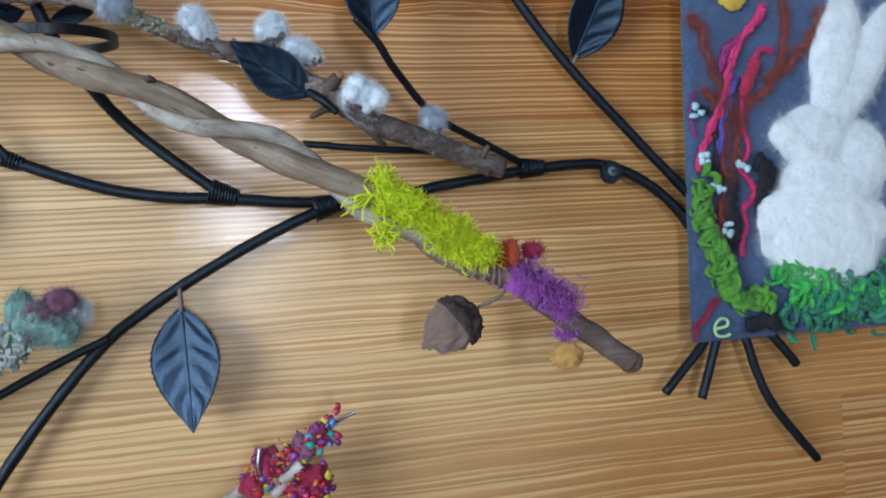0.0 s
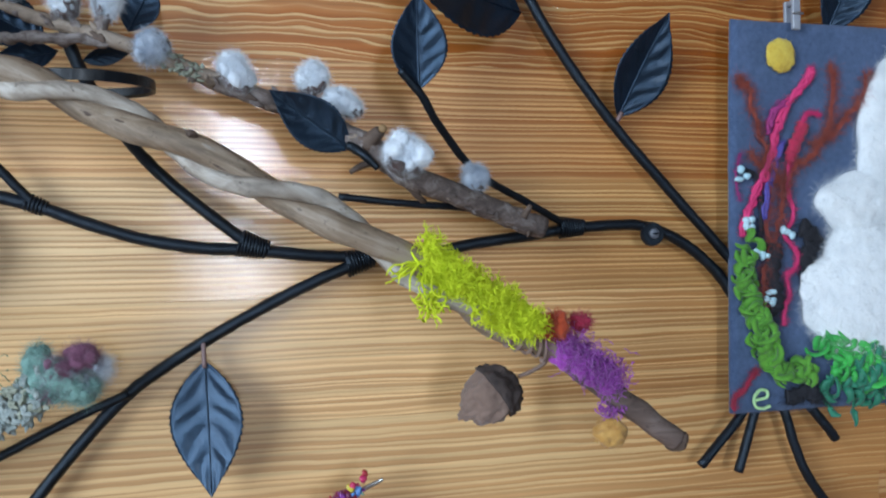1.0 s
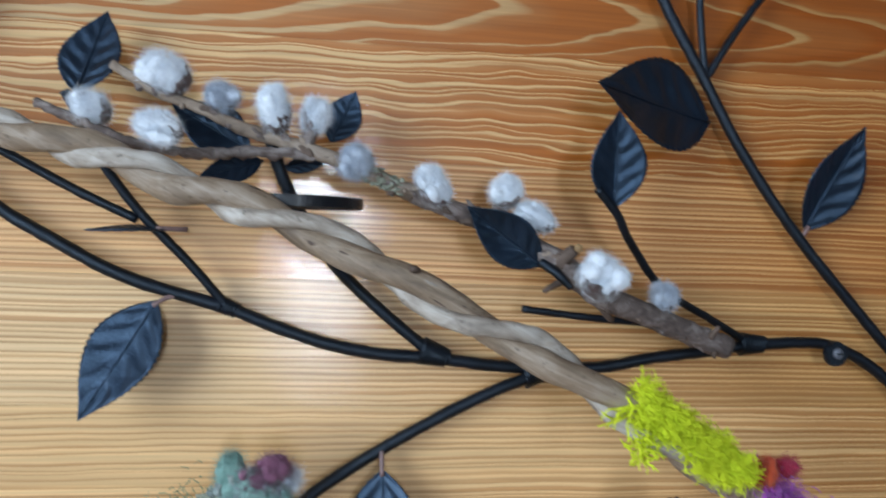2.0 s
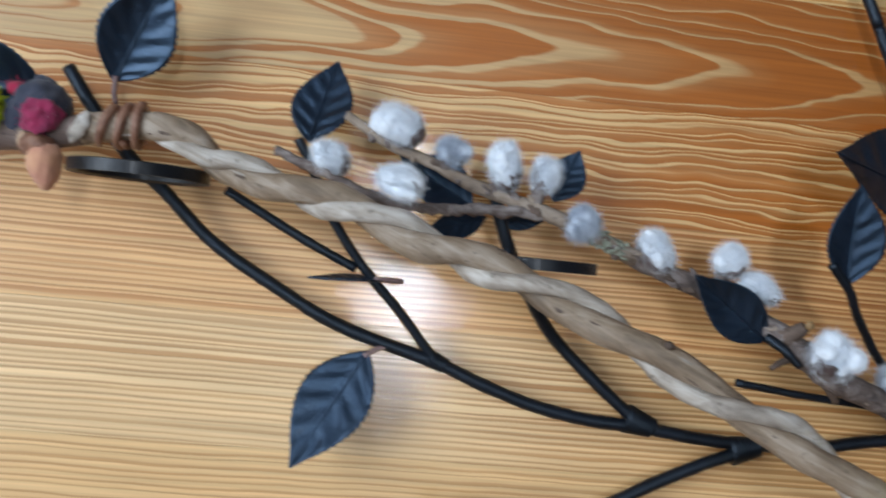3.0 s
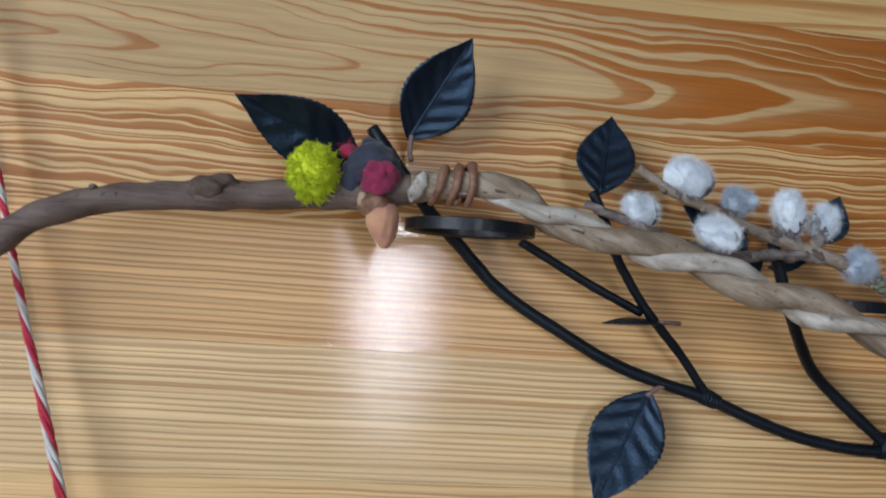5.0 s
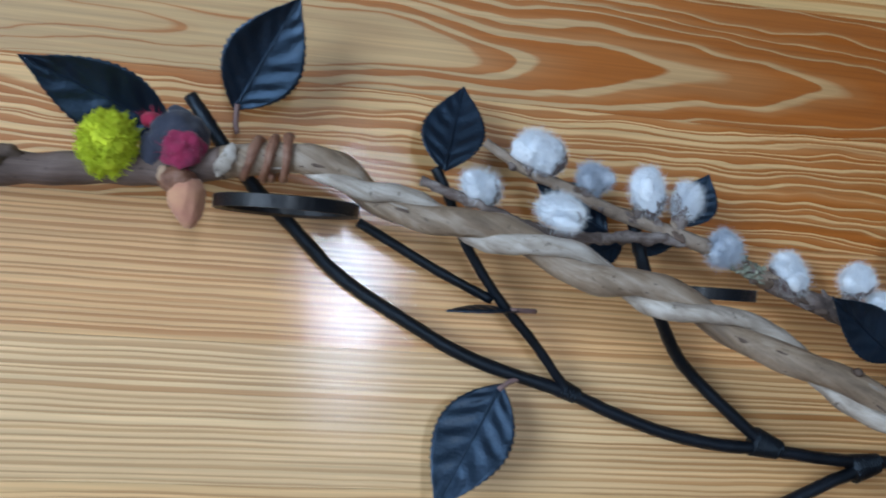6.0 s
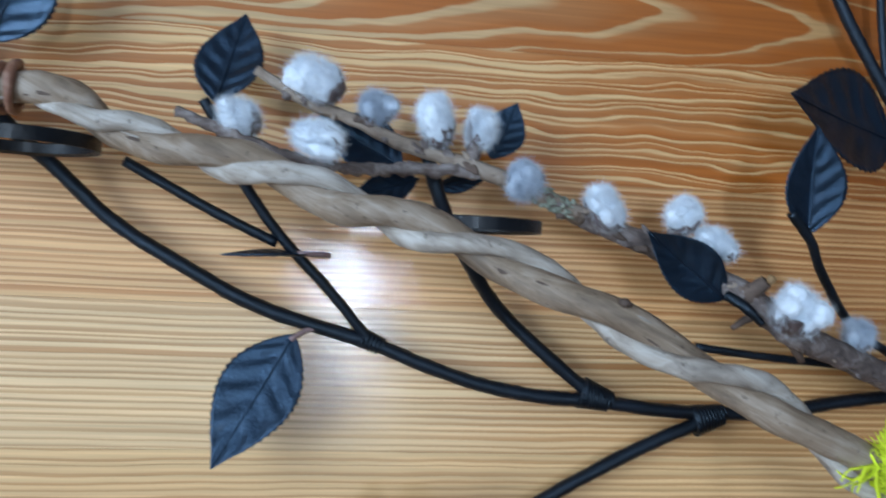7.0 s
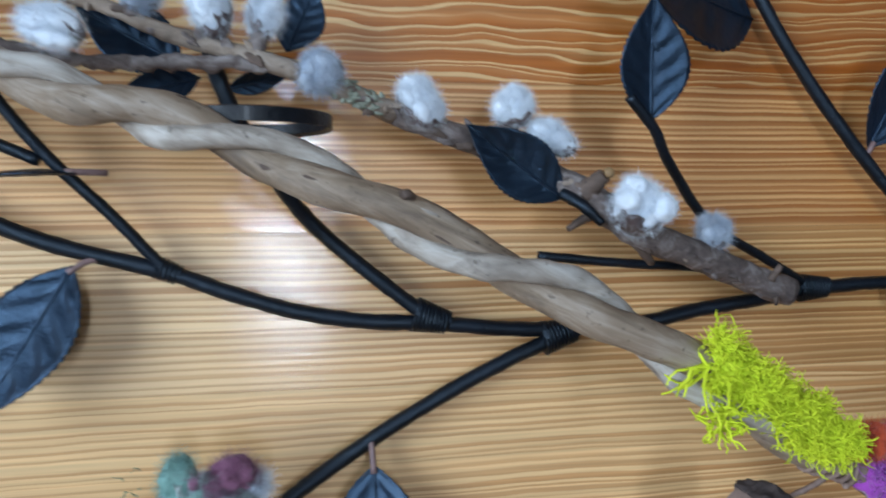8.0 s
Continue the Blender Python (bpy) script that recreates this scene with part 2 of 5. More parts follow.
CARD = mottled("slate blue felt sheet", (0.044, 0.073, 0.142), (0.090, 0.132, 0.242), 420, 0.95, 0.5, 0.0006, sheen=0.15)
WOOL = mottled("white needle-felted wool", (0.72, 0.75, 0.77), (0.94, 0.95, 0.95), 110, 0.95, 1.0, 0.004, sheen=0.3)
MOON = mottled("yellow felt", (0.55, 0.33, 0.03), (0.75, 0.60, 0.10), 200, 0.95, 0.7, 0.001, sheen=0.2)
RUST = mottled("rust red wool", (0.17, 0.030, 0.026), (0.44, 0.085, 0.050), 220, 0.95, 0.5, sheen=0.2)
PINK = mottled("magenta yarn", (0.45, 0.015, 0.10), (0.78, 0.06, 0.22), 220, 0.7, 0.3)
MAUVE = mottled("plum wool", (0.22, 0.02, 0.12), (0.48, 0.06, 0.26), 220, 0.8, 0.3)
VIOLET = mottled("violet wool", (0.05, 0.045, 0.24), (0.14, 0.11, 0.45), 220, 0.8, 0.3)
KNOTS = mottled("pale blue thread", (0.34, 0.56, 0.66), (0.60, 0.80, 0.86), 300, 0.7, 0.3)
GREEN = mottled("leaf green yarn", (0.04, 0.17, 0.012), (0.16, 0.44, 0.035), 120, 0.75, 0.4, sheen=0.2)
EMERALD = mottled("emerald locks", (0.010, 0.20, 0.03), (0.07, 0.52, 0.08), 120, 0.6, 0.4, sheen=0.2)
DEEP_GREEN = mottled("dark teal green locks", (0.008, 0.09, 0.05), (0.03, 0.26, 0.14), 120, 0.6, 0.4, sheen=0.2)
MINT = mottled("mint yarn", (0.36, 0.62, 0.26), (0.56, 0.80, 0.42), 300, 0.8, 0.3)
CHARCOAL = mottled("charcoal wool", (0.012, 0.012, 0.016), (0.035, 0.035, 0.045), 200, 0.95, 0.4)
CLIP = mottled("grey plastic clip", (0.24, 0.25, 0.29), (0.34, 0.35, 0.39), 200, 0.4, 0.1)
TEAL = mottled("teal felted wool", (0.10, 0.22, 0.19), (0.34, 0.52, 0.46), 150, 0.95, 0.6, 0.001, sheen=0.2)
PLUM_FELT = mottled("dusty plum felt", (0.14, 0.04, 0.09), (0.30, 0.13, 0.20), 150, 0.95, 0.6, 0.001, sheen=0.2)
GREY_LICHEN = mottled("grey-green lichen crust", (0.09, 0.12, 0.11), (0.58, 0.63, 0.60), 300, 0.95, 0.9, 0.0015)
RED_THREAD = mottled("red cotton thread", (0.48, 0.02, 0.045), (0.68, 0.06, 0.10), 600, 0.85, 0.4)
WHITE_THREAD = mottled("white cotton thread", (0.60, 0.55, 0.52), (0.80, 0.76, 0.72), 600, 0.85, 0.4)
STEEL = mottled("bright steel", (0.35, 0.35, 0.36), (0.6, 0.6, 0.6), 500, 0.3, 0.3, metallic=0.9)
# plaster darkened to keep bounce and reflections of the room weak
PLASTER = mottled("dimmed grey plaster", (0.16, 0.17, 0.19), (0.22, 0.23, 0.25), 12, 0.9, 0.2, 0.001)
FLOORING = mottled("brown floor boards", (0.16, 0.09, 0.05), (0.28, 0.17, 0.10), 14, 0.5, 0.2, 0.001, stretch=(1, 9, 1))


# ---- shape helpers ----
def part(name, bm, mat, parent=None, label="", smooth=True):
    me = bpy.data.meshes.new(name)
    if smooth:
        for f in bm.faces:
            f.smooth = True
    bm.to_mesh(me)
    bm.free()
    me.materials.append(mat)
    ob = new(name, me)
    if parent is not None:
        ob.parent = parent
    if label:
        ob["label"] = label
    return ob


def thing(name, label, category, group=""):
    return tagged(new(name), label, category, group)


def spline(points, steps):
    """A smooth line through a few points."""
    p = [Vector(q) for q in points]
    p = [2 * p[0] - p[1], *p, 2 * p[-1] - p[-2]]
    out = []
    for i in range(1, len(p) - 2):
        for k in range(steps):
            s = k / steps
            a, b, c, d = p[i - 1:i + 3]
            out.append(0.5 * (2 * b + (c - a) * s + (2 * a - 5 * b + 4 * c - d) * s * s + (3 * b - a - 3 * c + d) * s ** 3))
    out.append(p[-2])
    return out


def sweep(bm, line, radius, sides=8, rough=0.0, grain=120.0, flat=1.0, caps=True):
    """A round or flattened rod along a line; radius is a number or a function of 0..1."""
    n = len(line)
    up = Vector((0, -1, 0.01)).normalized()
    rings = []
    for i, p in enumerate(line):
        t = (line[min(i + 1, n - 1)] - line[max(i - 1, 0)])
        t = t.normalized() if t.length > 1e-9 else Vector((1, 0, 0))
        up = (up - up.dot(t) * t)
        up = up.normalized() if up.length > 1e-6 else t.orthogonal().normalized()
        side = t.cross(up)
        r = radius(i / (n - 1)) if callable(radius) else radius
        ring = []
        for k in range(sides):
            a = 2 * math.pi * k / sides
            q = up * math.cos(a) * flat + side * math.sin(a)
            rr = r
            if rough:
                rr *= 1 + rough * noise.noise((p + q * r) * grain)
            ring.append(bm.verts.new(p + q * rr))
        rings.append(ring)
    for a, b in zip(rings, rings[1:]):
        for k in range(sides):
            bm.faces.new((a[k], a[(k + 1) % sides], b[(k + 1) % sides], b[k]))
    if caps:
        bm.faces.new(rings[0][::-1])
        bm.faces.new(rings[-1])


def rod(points, radius, sides=8, steps=8, rough=0.0, grain=120.0, flat=1.0):
    bm = bmesh.new()
    sweep(bm, spline(points, steps), radius, sides, rough, grain, flat)
    bmesh.ops.recalc_face_normals(bm, faces=bm.faces)
    return bm


def lump(bm, centre, size, rough=0.25, grain=90.0, sub=3, turn=None):
    """An uneven pebble-like body."""
    got = bmesh.ops.create_icosphere(bm, subdivisions=sub, radius=1.0)
    m = turn or Matrix.Identity(3)
    c = Vector(centre)
    for v in got["verts"]:
        q = m @ Vector((v.co.x * size[0], v.co.y * size[1], v.co.z * size[2]))
        k = 1 + rough * (noise.noise((c + q) * grain) + 0.5 * noise.noise((c + q) * grain * 2.7))
        v.co = c + q * k


def fibres(bm, centre, size, count, length, width, rng, curl=0.5, inner=0.75, turn=None):
    """Fine wool hairs that stand off an oval body."""
    m = turn or Matrix.Identity(3)
    c = Vector(centre)
    for _ in range(count):
        d = Vector((rng.gauss(0, 1), rng.gauss(0, 1), rng.gauss(0, 1))).normalized()
        p = c + m @ Vector((d.x * size[0], d.y * size[1], d.z * size[2])) * inner
        way = (m @ d + Vector((rng.gauss(0, curl), rng.gauss(0, curl), rng.gauss(0, curl)))).normalized()
        bend = Vector((rng.gauss(0, 1), rng.gauss(0, 1), rng.gauss(0, 1))).normalized()
        side = way.cross(bend).normalized() * width
        L = length * rng.uniform(0.5, 1.3)
        q = p + way * L * 0.55 + bend * L * 0.12
        e = p + way * L + bend * L * 0.4
        a = [bm.verts.new(x) for x in (p - side, p + side, q + side * 0.7, q - side * 0.7, e)]
        bm.faces.new((a[0], a[1], a[2], a[3]))
        bm.faces.new((a[3], a[2], a[4]))


def thread(bm, p, way, length, radius, rng, wander, pieces=5, sides=3):
    line = [Vector(p)]
    d = Vector(way).normalized()
    for _ in range(pieces):
        d = (d + Vector((rng.gauss(0, wander), rng.gauss(0, wander), rng.gauss(0, wander)))).normalized()
        line.append(line[-1] + d * length / pieces)
    sweep(bm, line, lambda s: radius * (1 - 0.55 * s), sides, caps=False)
    return line


# ---- the room ----
def box_bm(x0, y0, z0, x1, y1, z1, bevel=0.0):
    bm = bmesh.new()
    bmesh.ops.create_cube(bm, size=1.0)
    for v in bm.verts:
        v.co = Vector(((x0 + x1) / 2 + v.co.x * (x1 - x0), (y0 + y1) / 2 + v.co.y * (y1 - y0), (z0 + z1) / 2 + v.co.z * (z1 - z0)))
    if bevel:
        bmesh.ops.bevel(bm, geom=list(bm.edges), offset=bevel, segments=1, affect="EDGES", clamp_overlap=True)
    return bm


def wall_with_opening(name, axis, at, thick, a0, a1, o0, o1, s0, s1, label):
    """A wall across x or y, at a place on the other axis, with one opening from o0 to o1 and s0 to s1."""
    bm = bmesh.new()
    for lo, hi, z0, z1 in ((a0, o0, 0, 2.6), (o1, a1, 0, 2.6), (o0, o1, 0, s0), (o0, o1, s1, 2.6)):
        b = box_bm(lo, at, z0, hi, at + thick, z1) if axis == "x" else box_bm(at, lo, z0, at + thick, hi, z1)
        me = bpy.data.meshes.new("piece")
        b.to_mesh(me)
        b.free()
        bm.from_mesh(me)
        bpy.data.meshes.remove(me)
    return tagged(part(name, bm, PLASTER, smooth=False), label, "wall", kind="structure")


# floor, ceiling and plaster walls are unseen, added to close the room
floor = tagged(part("floor", box_bm(-1.9, -3.3, -0.1, 2.4, 0.1, 0.0), FLOORING, smooth=False), "brown wooden floor of the room", "floor", kind="structure")
ceiling = tagged(part("ceiling", box_bm(-1.9, -3.3, 2.6, 2.4, 0.1, 2.7), PLASTER, smooth=False), "plain unseen ceiling of darkened grey plaster", "ceiling", kind="structure")
wall_with_opening("wall_south", "x", -3.3, 0.2, -1.9, 2.3, -0.18, 0.02, 1.25, 2.09, "unseen darkened grey plaster wall with a narrow window opening")
wall_with_opening("wall_west", "y", -1.9, 0.2, -3.1, 0.0, -2.42, -0.88, 0.98, 2.52, "unseen darkened grey plaster wall with a wide window opening")
tagged(part("wall_east", box_bm(2.2, -3.1, 0, 2.4, 0.0, 2.6), PLASTER, smooth=False), "plain unseen wall of darkened grey plaster", "wall", kind="structure")
wall = tagged(part("wall_north", box_bm(-1.9, 0.012, 0.0, 2.4, 0.1, 2.6), PLASTER, smooth=False), "wall clad in varnished pine staves with bold orange grain", "wall", kind="structure")

# glued pine staves, each cut differently from its log
SEAMS = [round(1.334 - 0.0585 * k, 4) for k in range(22, 0, -1)] + [1.334, 1.393, 1.443, 1.502, 1.560, 1.617, 1.672, 1.731] + [round(1.731 + 0.0585 * k, 4) for k in range(1, 15)]
CUTS = {
    1.334: (1, 0.09, 0.02, 0.03, 1.2, 230, 0.58, (0.66, 0.415, 0.185), (0.43, 0.190, 0.060), 0.0020, 0.60, 2.2, None, (0.02, 0.7), 0.20),
    1.393: (2, 0.08, 0.02, 0.04, 1.2, 270, 0.56, (0.75, 0.490, 0.225), (0.48, 0.220, 0.072), 0.0020, 0.60, 2.2, None, (0.02, 0.7), 0.20),
    1.443: (3, 0.10, 0.02, 0.04, 1.2, 340, 0.48, (0.80, 0.520, 0.240), (0.45, 0.198, 0.060), 0.0016, 0.42, 1.8, None, (-0.02, 0.8), 0.16),
    1.502: (4, 0.12, 0.02, 0.03, 1.0, 360, 0.44, (0.87, 0.610, 0.320), (0.44, 0.195, 0.058), 0.0010, 0.32, 1.5, None, (-0.22, 0.6), 0.09),
    1.560: (5, -0.11, 0.02, 0.03, 1.0, 370, 0.46, (0.84, 0.520, 0.232), (0.43, 0.150, 0.032), 0.0010, 0.30, 1.5, None, (-0.16, 0.3), 0.045),
    1.617: (6, 0.040, 0.008, 0.05, 4.0, 310, 0.60, (0.76, 0.500, 0.225), (0.40, 0.118, 0.012), 0.0060, 0.4, 2.4, None, (-0.14, 0.3), 0.06),
    1.672: (7, -0.009, 0.002, 0.012, 4.0, 260, 0.62, (0.58, 0.388, 0.184), (0.385, 0.112, 0.010), 0.0060, 0.50, 2.6, (-0.56, 0.052), (-0.20, 3.0), 0.06),
    1.731: (8, -0.05, 0.02, 0.06, 3.0, 150, 0.25, (0.62, 0.415, 0.178), (0.42, 0.165, 0.036)),
}
spare = pine("pine stave plain", 12, 0.1, 0.02, 0.05, 2.0, 240, 0.42, (0.56, 0.31, 0.12), (0.32, 0.11, 0.024))
for lo, hi in zip(SEAMS, SEAMS[1:]):
    mat = pine("pine stave", *CUTS[lo]) if lo in CUTS else spare
    ends = [-1.7, 0.2405, 2.2] if lo in (1.334,) else [-1.7, 2.2]
    for x0, x1 in zip(ends, ends[1:]):
        hgt = hi - lo - 0.00006
        ob = part("stave", box_bm(x0 + 0.00008, 0, -hgt / 2, x1 - 0.00008, 0.012, hgt / 2, 0.00005), mat if x0 < 0.2 else spare, wall, smooth=False)
        ob.location = (0.0, 0.0, (lo + hi) / 2)
knot = bmesh.new()
lump(knot, (-0.161, 0.0012, 1.7545), (0.0095, 0.0021, 0.0075), 0.15, 120)
part("knot", knot, mottled("dark resin knot", (0.05, 0.012, 0.006), (0.16, 0.04, 0.014), 120, 0.35), wall, "dark red-brown knot")

# ---- the black iron branch ----
iron = thing("iron_branch_candle_holder", "black iron branch with leaves and candle rings on the wall", "wall decoration")
W = -0.0095


def wire(points, r, name="branch", taper=1.0):
    return part(name, rod(points, lambda s: r * (1 + (taper - 1) * s), 10, 10, 0.13, 330), BLACK, iron)


wire([(-0.366, -0.022, 1.656), (-0.354, -0.024, 1.640), (-0.3394, -0.020, 1.6230), (-0.324, -0.014, 1.6093), (-0.3031, W, 1.5903), (-0.2776, W, 1.5752), (-0.2454, W, 1.5591), (-0.2026, W, 1.5468), (-0.1833, W, 1.5396), (-0.1591, W, 1.5318), (-0.1339, W, 1.5272), (-0.1082, W, 1.5255), (-0.0808, W, 1.5226), (-0.0564, W, 1.5214)], 0.0029)
wire([(-0.0664, W, 1.5216), (-0.030, W, 1.5222), (-0.0031, W, 1.5268), (0.0244, W, 1.5304), (0.0495, W, 1.5339), (0.0817, W, 1.5357), (0.0981, W, 1.5327), (0.1144, W, 1.5247), (0.1274, W, 1.5148), (0.1388, W, 1.5018), (0.152, W, 1.478), (0.160, W, 1.44)], 0.0029)
wire([(-0.0564, W, 1.5203), (-0.090, W, 1.5060), (-0.1258, W, 1.4873), (-0.1513, W, 1.4715), (-0.1672, W, 1.4594), (-0.1897, W, 1.435), (-0.2158, W, 1.4011), (-0.240, W, 1.362)], 0.0029)
wire([(-0.1640, -0.012, 1.4625), (-0.1857, -0.012, 1.4534), (-0.2128, -0.012, 1.4403), (-0.245, -0.012, 1.424)], 0.0021)
wire([(-0.1080, W, 1.5268), (-0.1241, W, 1.5391), (-0.1486, W, 1.5600), (-0.1630, -0.018, 1.5765), (-0.1756, -0.028, 1.5953), (-0.1830, -0.032, 1.6120), (-0.1850, -0.032, 1.6200)], 0.0028)
wire([(-0.2013, -0.0095, 1.5463), (-0.2197, -0.0150, 1.5672), (-0.2383, -0.0195, 1.5861), (-0.2541, -0.0245, 1.6071), (-0.2628, -0.0285, 1.6251), (-0.2689, -0.0300, 1.6351)], 0.0021)
wire([(-0.2401, -0.0195, 1.5841), (-0.2638, -0.0200, 1.5947), (-0.2974, -0.0205, 1.6119)], 0.0021)
wire([(-0.0095, -0.011, 1.7190), (0.0010, -0.011, 1.6967), (0.0205, -0.011, 1.6642), (0.0430, -0.011, 1.6270), (0.0712, -0.011, 1.5900), (0.1051, -0.011, 1.5531), (0.1372, -0.011, 1.5196), (0.152, -0.011, 1.500), (0.162, -0.011, 1.46)], 0.0027)
wire([(0.0219, -0.011, 1.6620), (0.0187, -0.011, 1.6899), (0.0171, -0.011, 1.7200), (0.016, -0.011, 1.760)], 0.0019)
wire([(0.0215, -0.011, 1.6630), (0.0366, -0.011, 1.6873), (0.0553, -0.011, 1.7124), (0.080, -0.011, 1.742)], 0.0019)
wire([(-0.0095, -0.011, 1.7190), (-0.024, -0.011, 1.752), (-0.034, -0.011, 1.79)], 0.0027)
wire([(0.0460, -0.010, 1.5350), (0.0444, -0.0110, 1.5369), (0.0228, -0.0180, 1.5472), (-0.0053, -0.0270, 1.5609), (-0.0260, -0.0380, 1.5812), (-0.0352, -0.0450, 1.5930), (-0.0455, -0.0480, 1.6035)], 0.0019)
wire([(-0.0700, -0.020, 1.5497), (-0.0380, -0.020, 1.5464), (-0.0065, -0.019, 1.5440), (0.0300, -0.012, 1.5380)], 0.0018)
for pts in ([(0.146, -0.012, 1.440), (0.1416, -0.013, 1.4318), (0.118, -0.0145, 1.409)], [(0.154, -0.012, 1.440), (0.1503, -0.013, 1.431), (0.1401, -0.0145, 1.4037)],
            [(0.168, -0.012, 1.440), (0.1715, -0.013, 1.4292), (0.1761, -0.013, 1.4144), (0.1858, -0.0135, 1.3942), (0.2118, -0.014, 1.3616)], [(0.186, -0.012, 1.436), (0.1948, -0.013, 1.4256), (0.2017, -0.013, 1.4169)]):
    wire(pts, 0.0026)


def wrap(a, b, r, turns, wide=0.0):
    """Thin wire wound tightly round a joint from a to b."""
    a, b = Vector(a), Vector(b)
    t = (b - a).normalized()
    e1 = Vector((0, -1, 0))
    e2 = t.cross(e1).normalized()
    n = turns * 14
    line = [a.lerp(b, i / n) + (e1 * math.cos(i / 14 * 2 * math.pi) * 0.92 + e2 * math.sin(i / 14 * 2 * math.pi) * 1.05) * r * (1 + wide * 0.9 * (1 - i / n)) for i in range(n + 1)]
    bm = bmesh.new()
    sweep(bm, line, 0.00062, 5)
    sweep(bm, [a.lerp(b, k / 4) for k in range(5)], lambda s: r * (1.0 + wide * (1 - s) * 0.9), 10, flat=0.85)
    return part("wire_binding", bm, BLACK, iron, "tightly wound black wire binding")


wrap((-0.1150, W, 1.5292), (-0.1020, W, 1.5255), 0.0037, 9, 0.7)
wrap((-0.0655, W, 1.5182), (-0.0520, W, 1.5213), 0.0037, 9, 0.7)
wrap((0.0435, W, 1.5345), (0.0565, W, 1.5346), 0.0035, 9, 0.5)
wrap((-0.2050, W, 1.5484), (-0.1975, W, 1.5452), 0.0030, 5, 0.2)


def ring(centre, r, height, name="candle_ring"):
    bm = bmesh.new()
    n = 128
    prof = [(r, -height / 2), (r, height / 2), (r - 0.0016, height / 2), (r - 0.0016, -height / 2 + 0.0012), (0.0, -height / 2 + 0.0012), (0.0, -height / 2)][:4]
    loops = [[bm.verts.new(Vector(centre) + Vector((q * math.cos(2 * math.pi * k / n), q * math.sin(2 * math.pi * k / n), z))) for k in range(n)] for q, z in prof]
    for i in range(len(loops)):
        a, b = loops[i], loops[(i + 1) % len(loops)]
        for k in range(n):
            bm.faces.new((a[k], a[(k + 1) % n], b[(k + 1) % n], b[k]))
    bmesh.ops.rotate(bm, verts=bm.verts, cent=centre, matrix=Matrix.Rotation(radians(2.5), 3, "X"))
    bmesh.ops.recalc_face_normals(bm, faces=bm.faces)
    bmesh.ops.bevel(bm, geom=[e for e in bm.edges if e.is_manifold and e.calc_face_angle() > 1.0], offset=0.0003, segments=1, affect="EDGES")
    return part(name, bm, RING, iron, "satin black iron candle ring", smooth=False)


ring((-0.3255, -0.0500, 1.6125), 0.0262, 0.0050)
ring((-0.1730, -0.0570, 1.5914), 0.0258, 0.0046)
wire([(-0.3330, -0.0190, 1.6170), (-0.3300, -0.0240, 1.6130)], 0.0022, "ring_bracket")
wire([(-0.1780, -0.0295, 1.5985), (-0.1760, -0.0320, 1.5925)], 0.0022, "ring_bracket")

disc = bmesh.new()
bmesh.ops.create_cone(disc, cap_ends=True, segments=28, radius1=0.0066, radius2=0.0060, depth=0.003, matrix=pose(0.0937, -0.0125, 1.5306, 90))
bmesh.ops.bevel(disc, geom=[e for e in disc.edges if e.calc_face_angle(0) > 1.0], offset=0.0006, segments=2, affect="EDGES")
disc_ob = part("mounting_disc", disc, BLACK, iron, "round black fixing plate with a screw", smooth=False)
bm = bmesh.new()
bmesh.ops.create_cone(bm, cap_ends=True, segments=18, radius1=0.0030, radius2=0.0024, depth=0.0012, matrix=pose(0.0940, -0.0145, 1.5308, 90))
part("screw_head", bm, mottled("dull grey screw", (0.05, 0.055, 0.07), (0.16, 0.17, 0.20), 600, 0.45), disc_ob, "grey screw head")
bm = box_bm(0.0925, -0.0157, 1.5304, 0.0955, -0.0149, 1.5312)
part("slot", bm, BLACK, disc_ob)


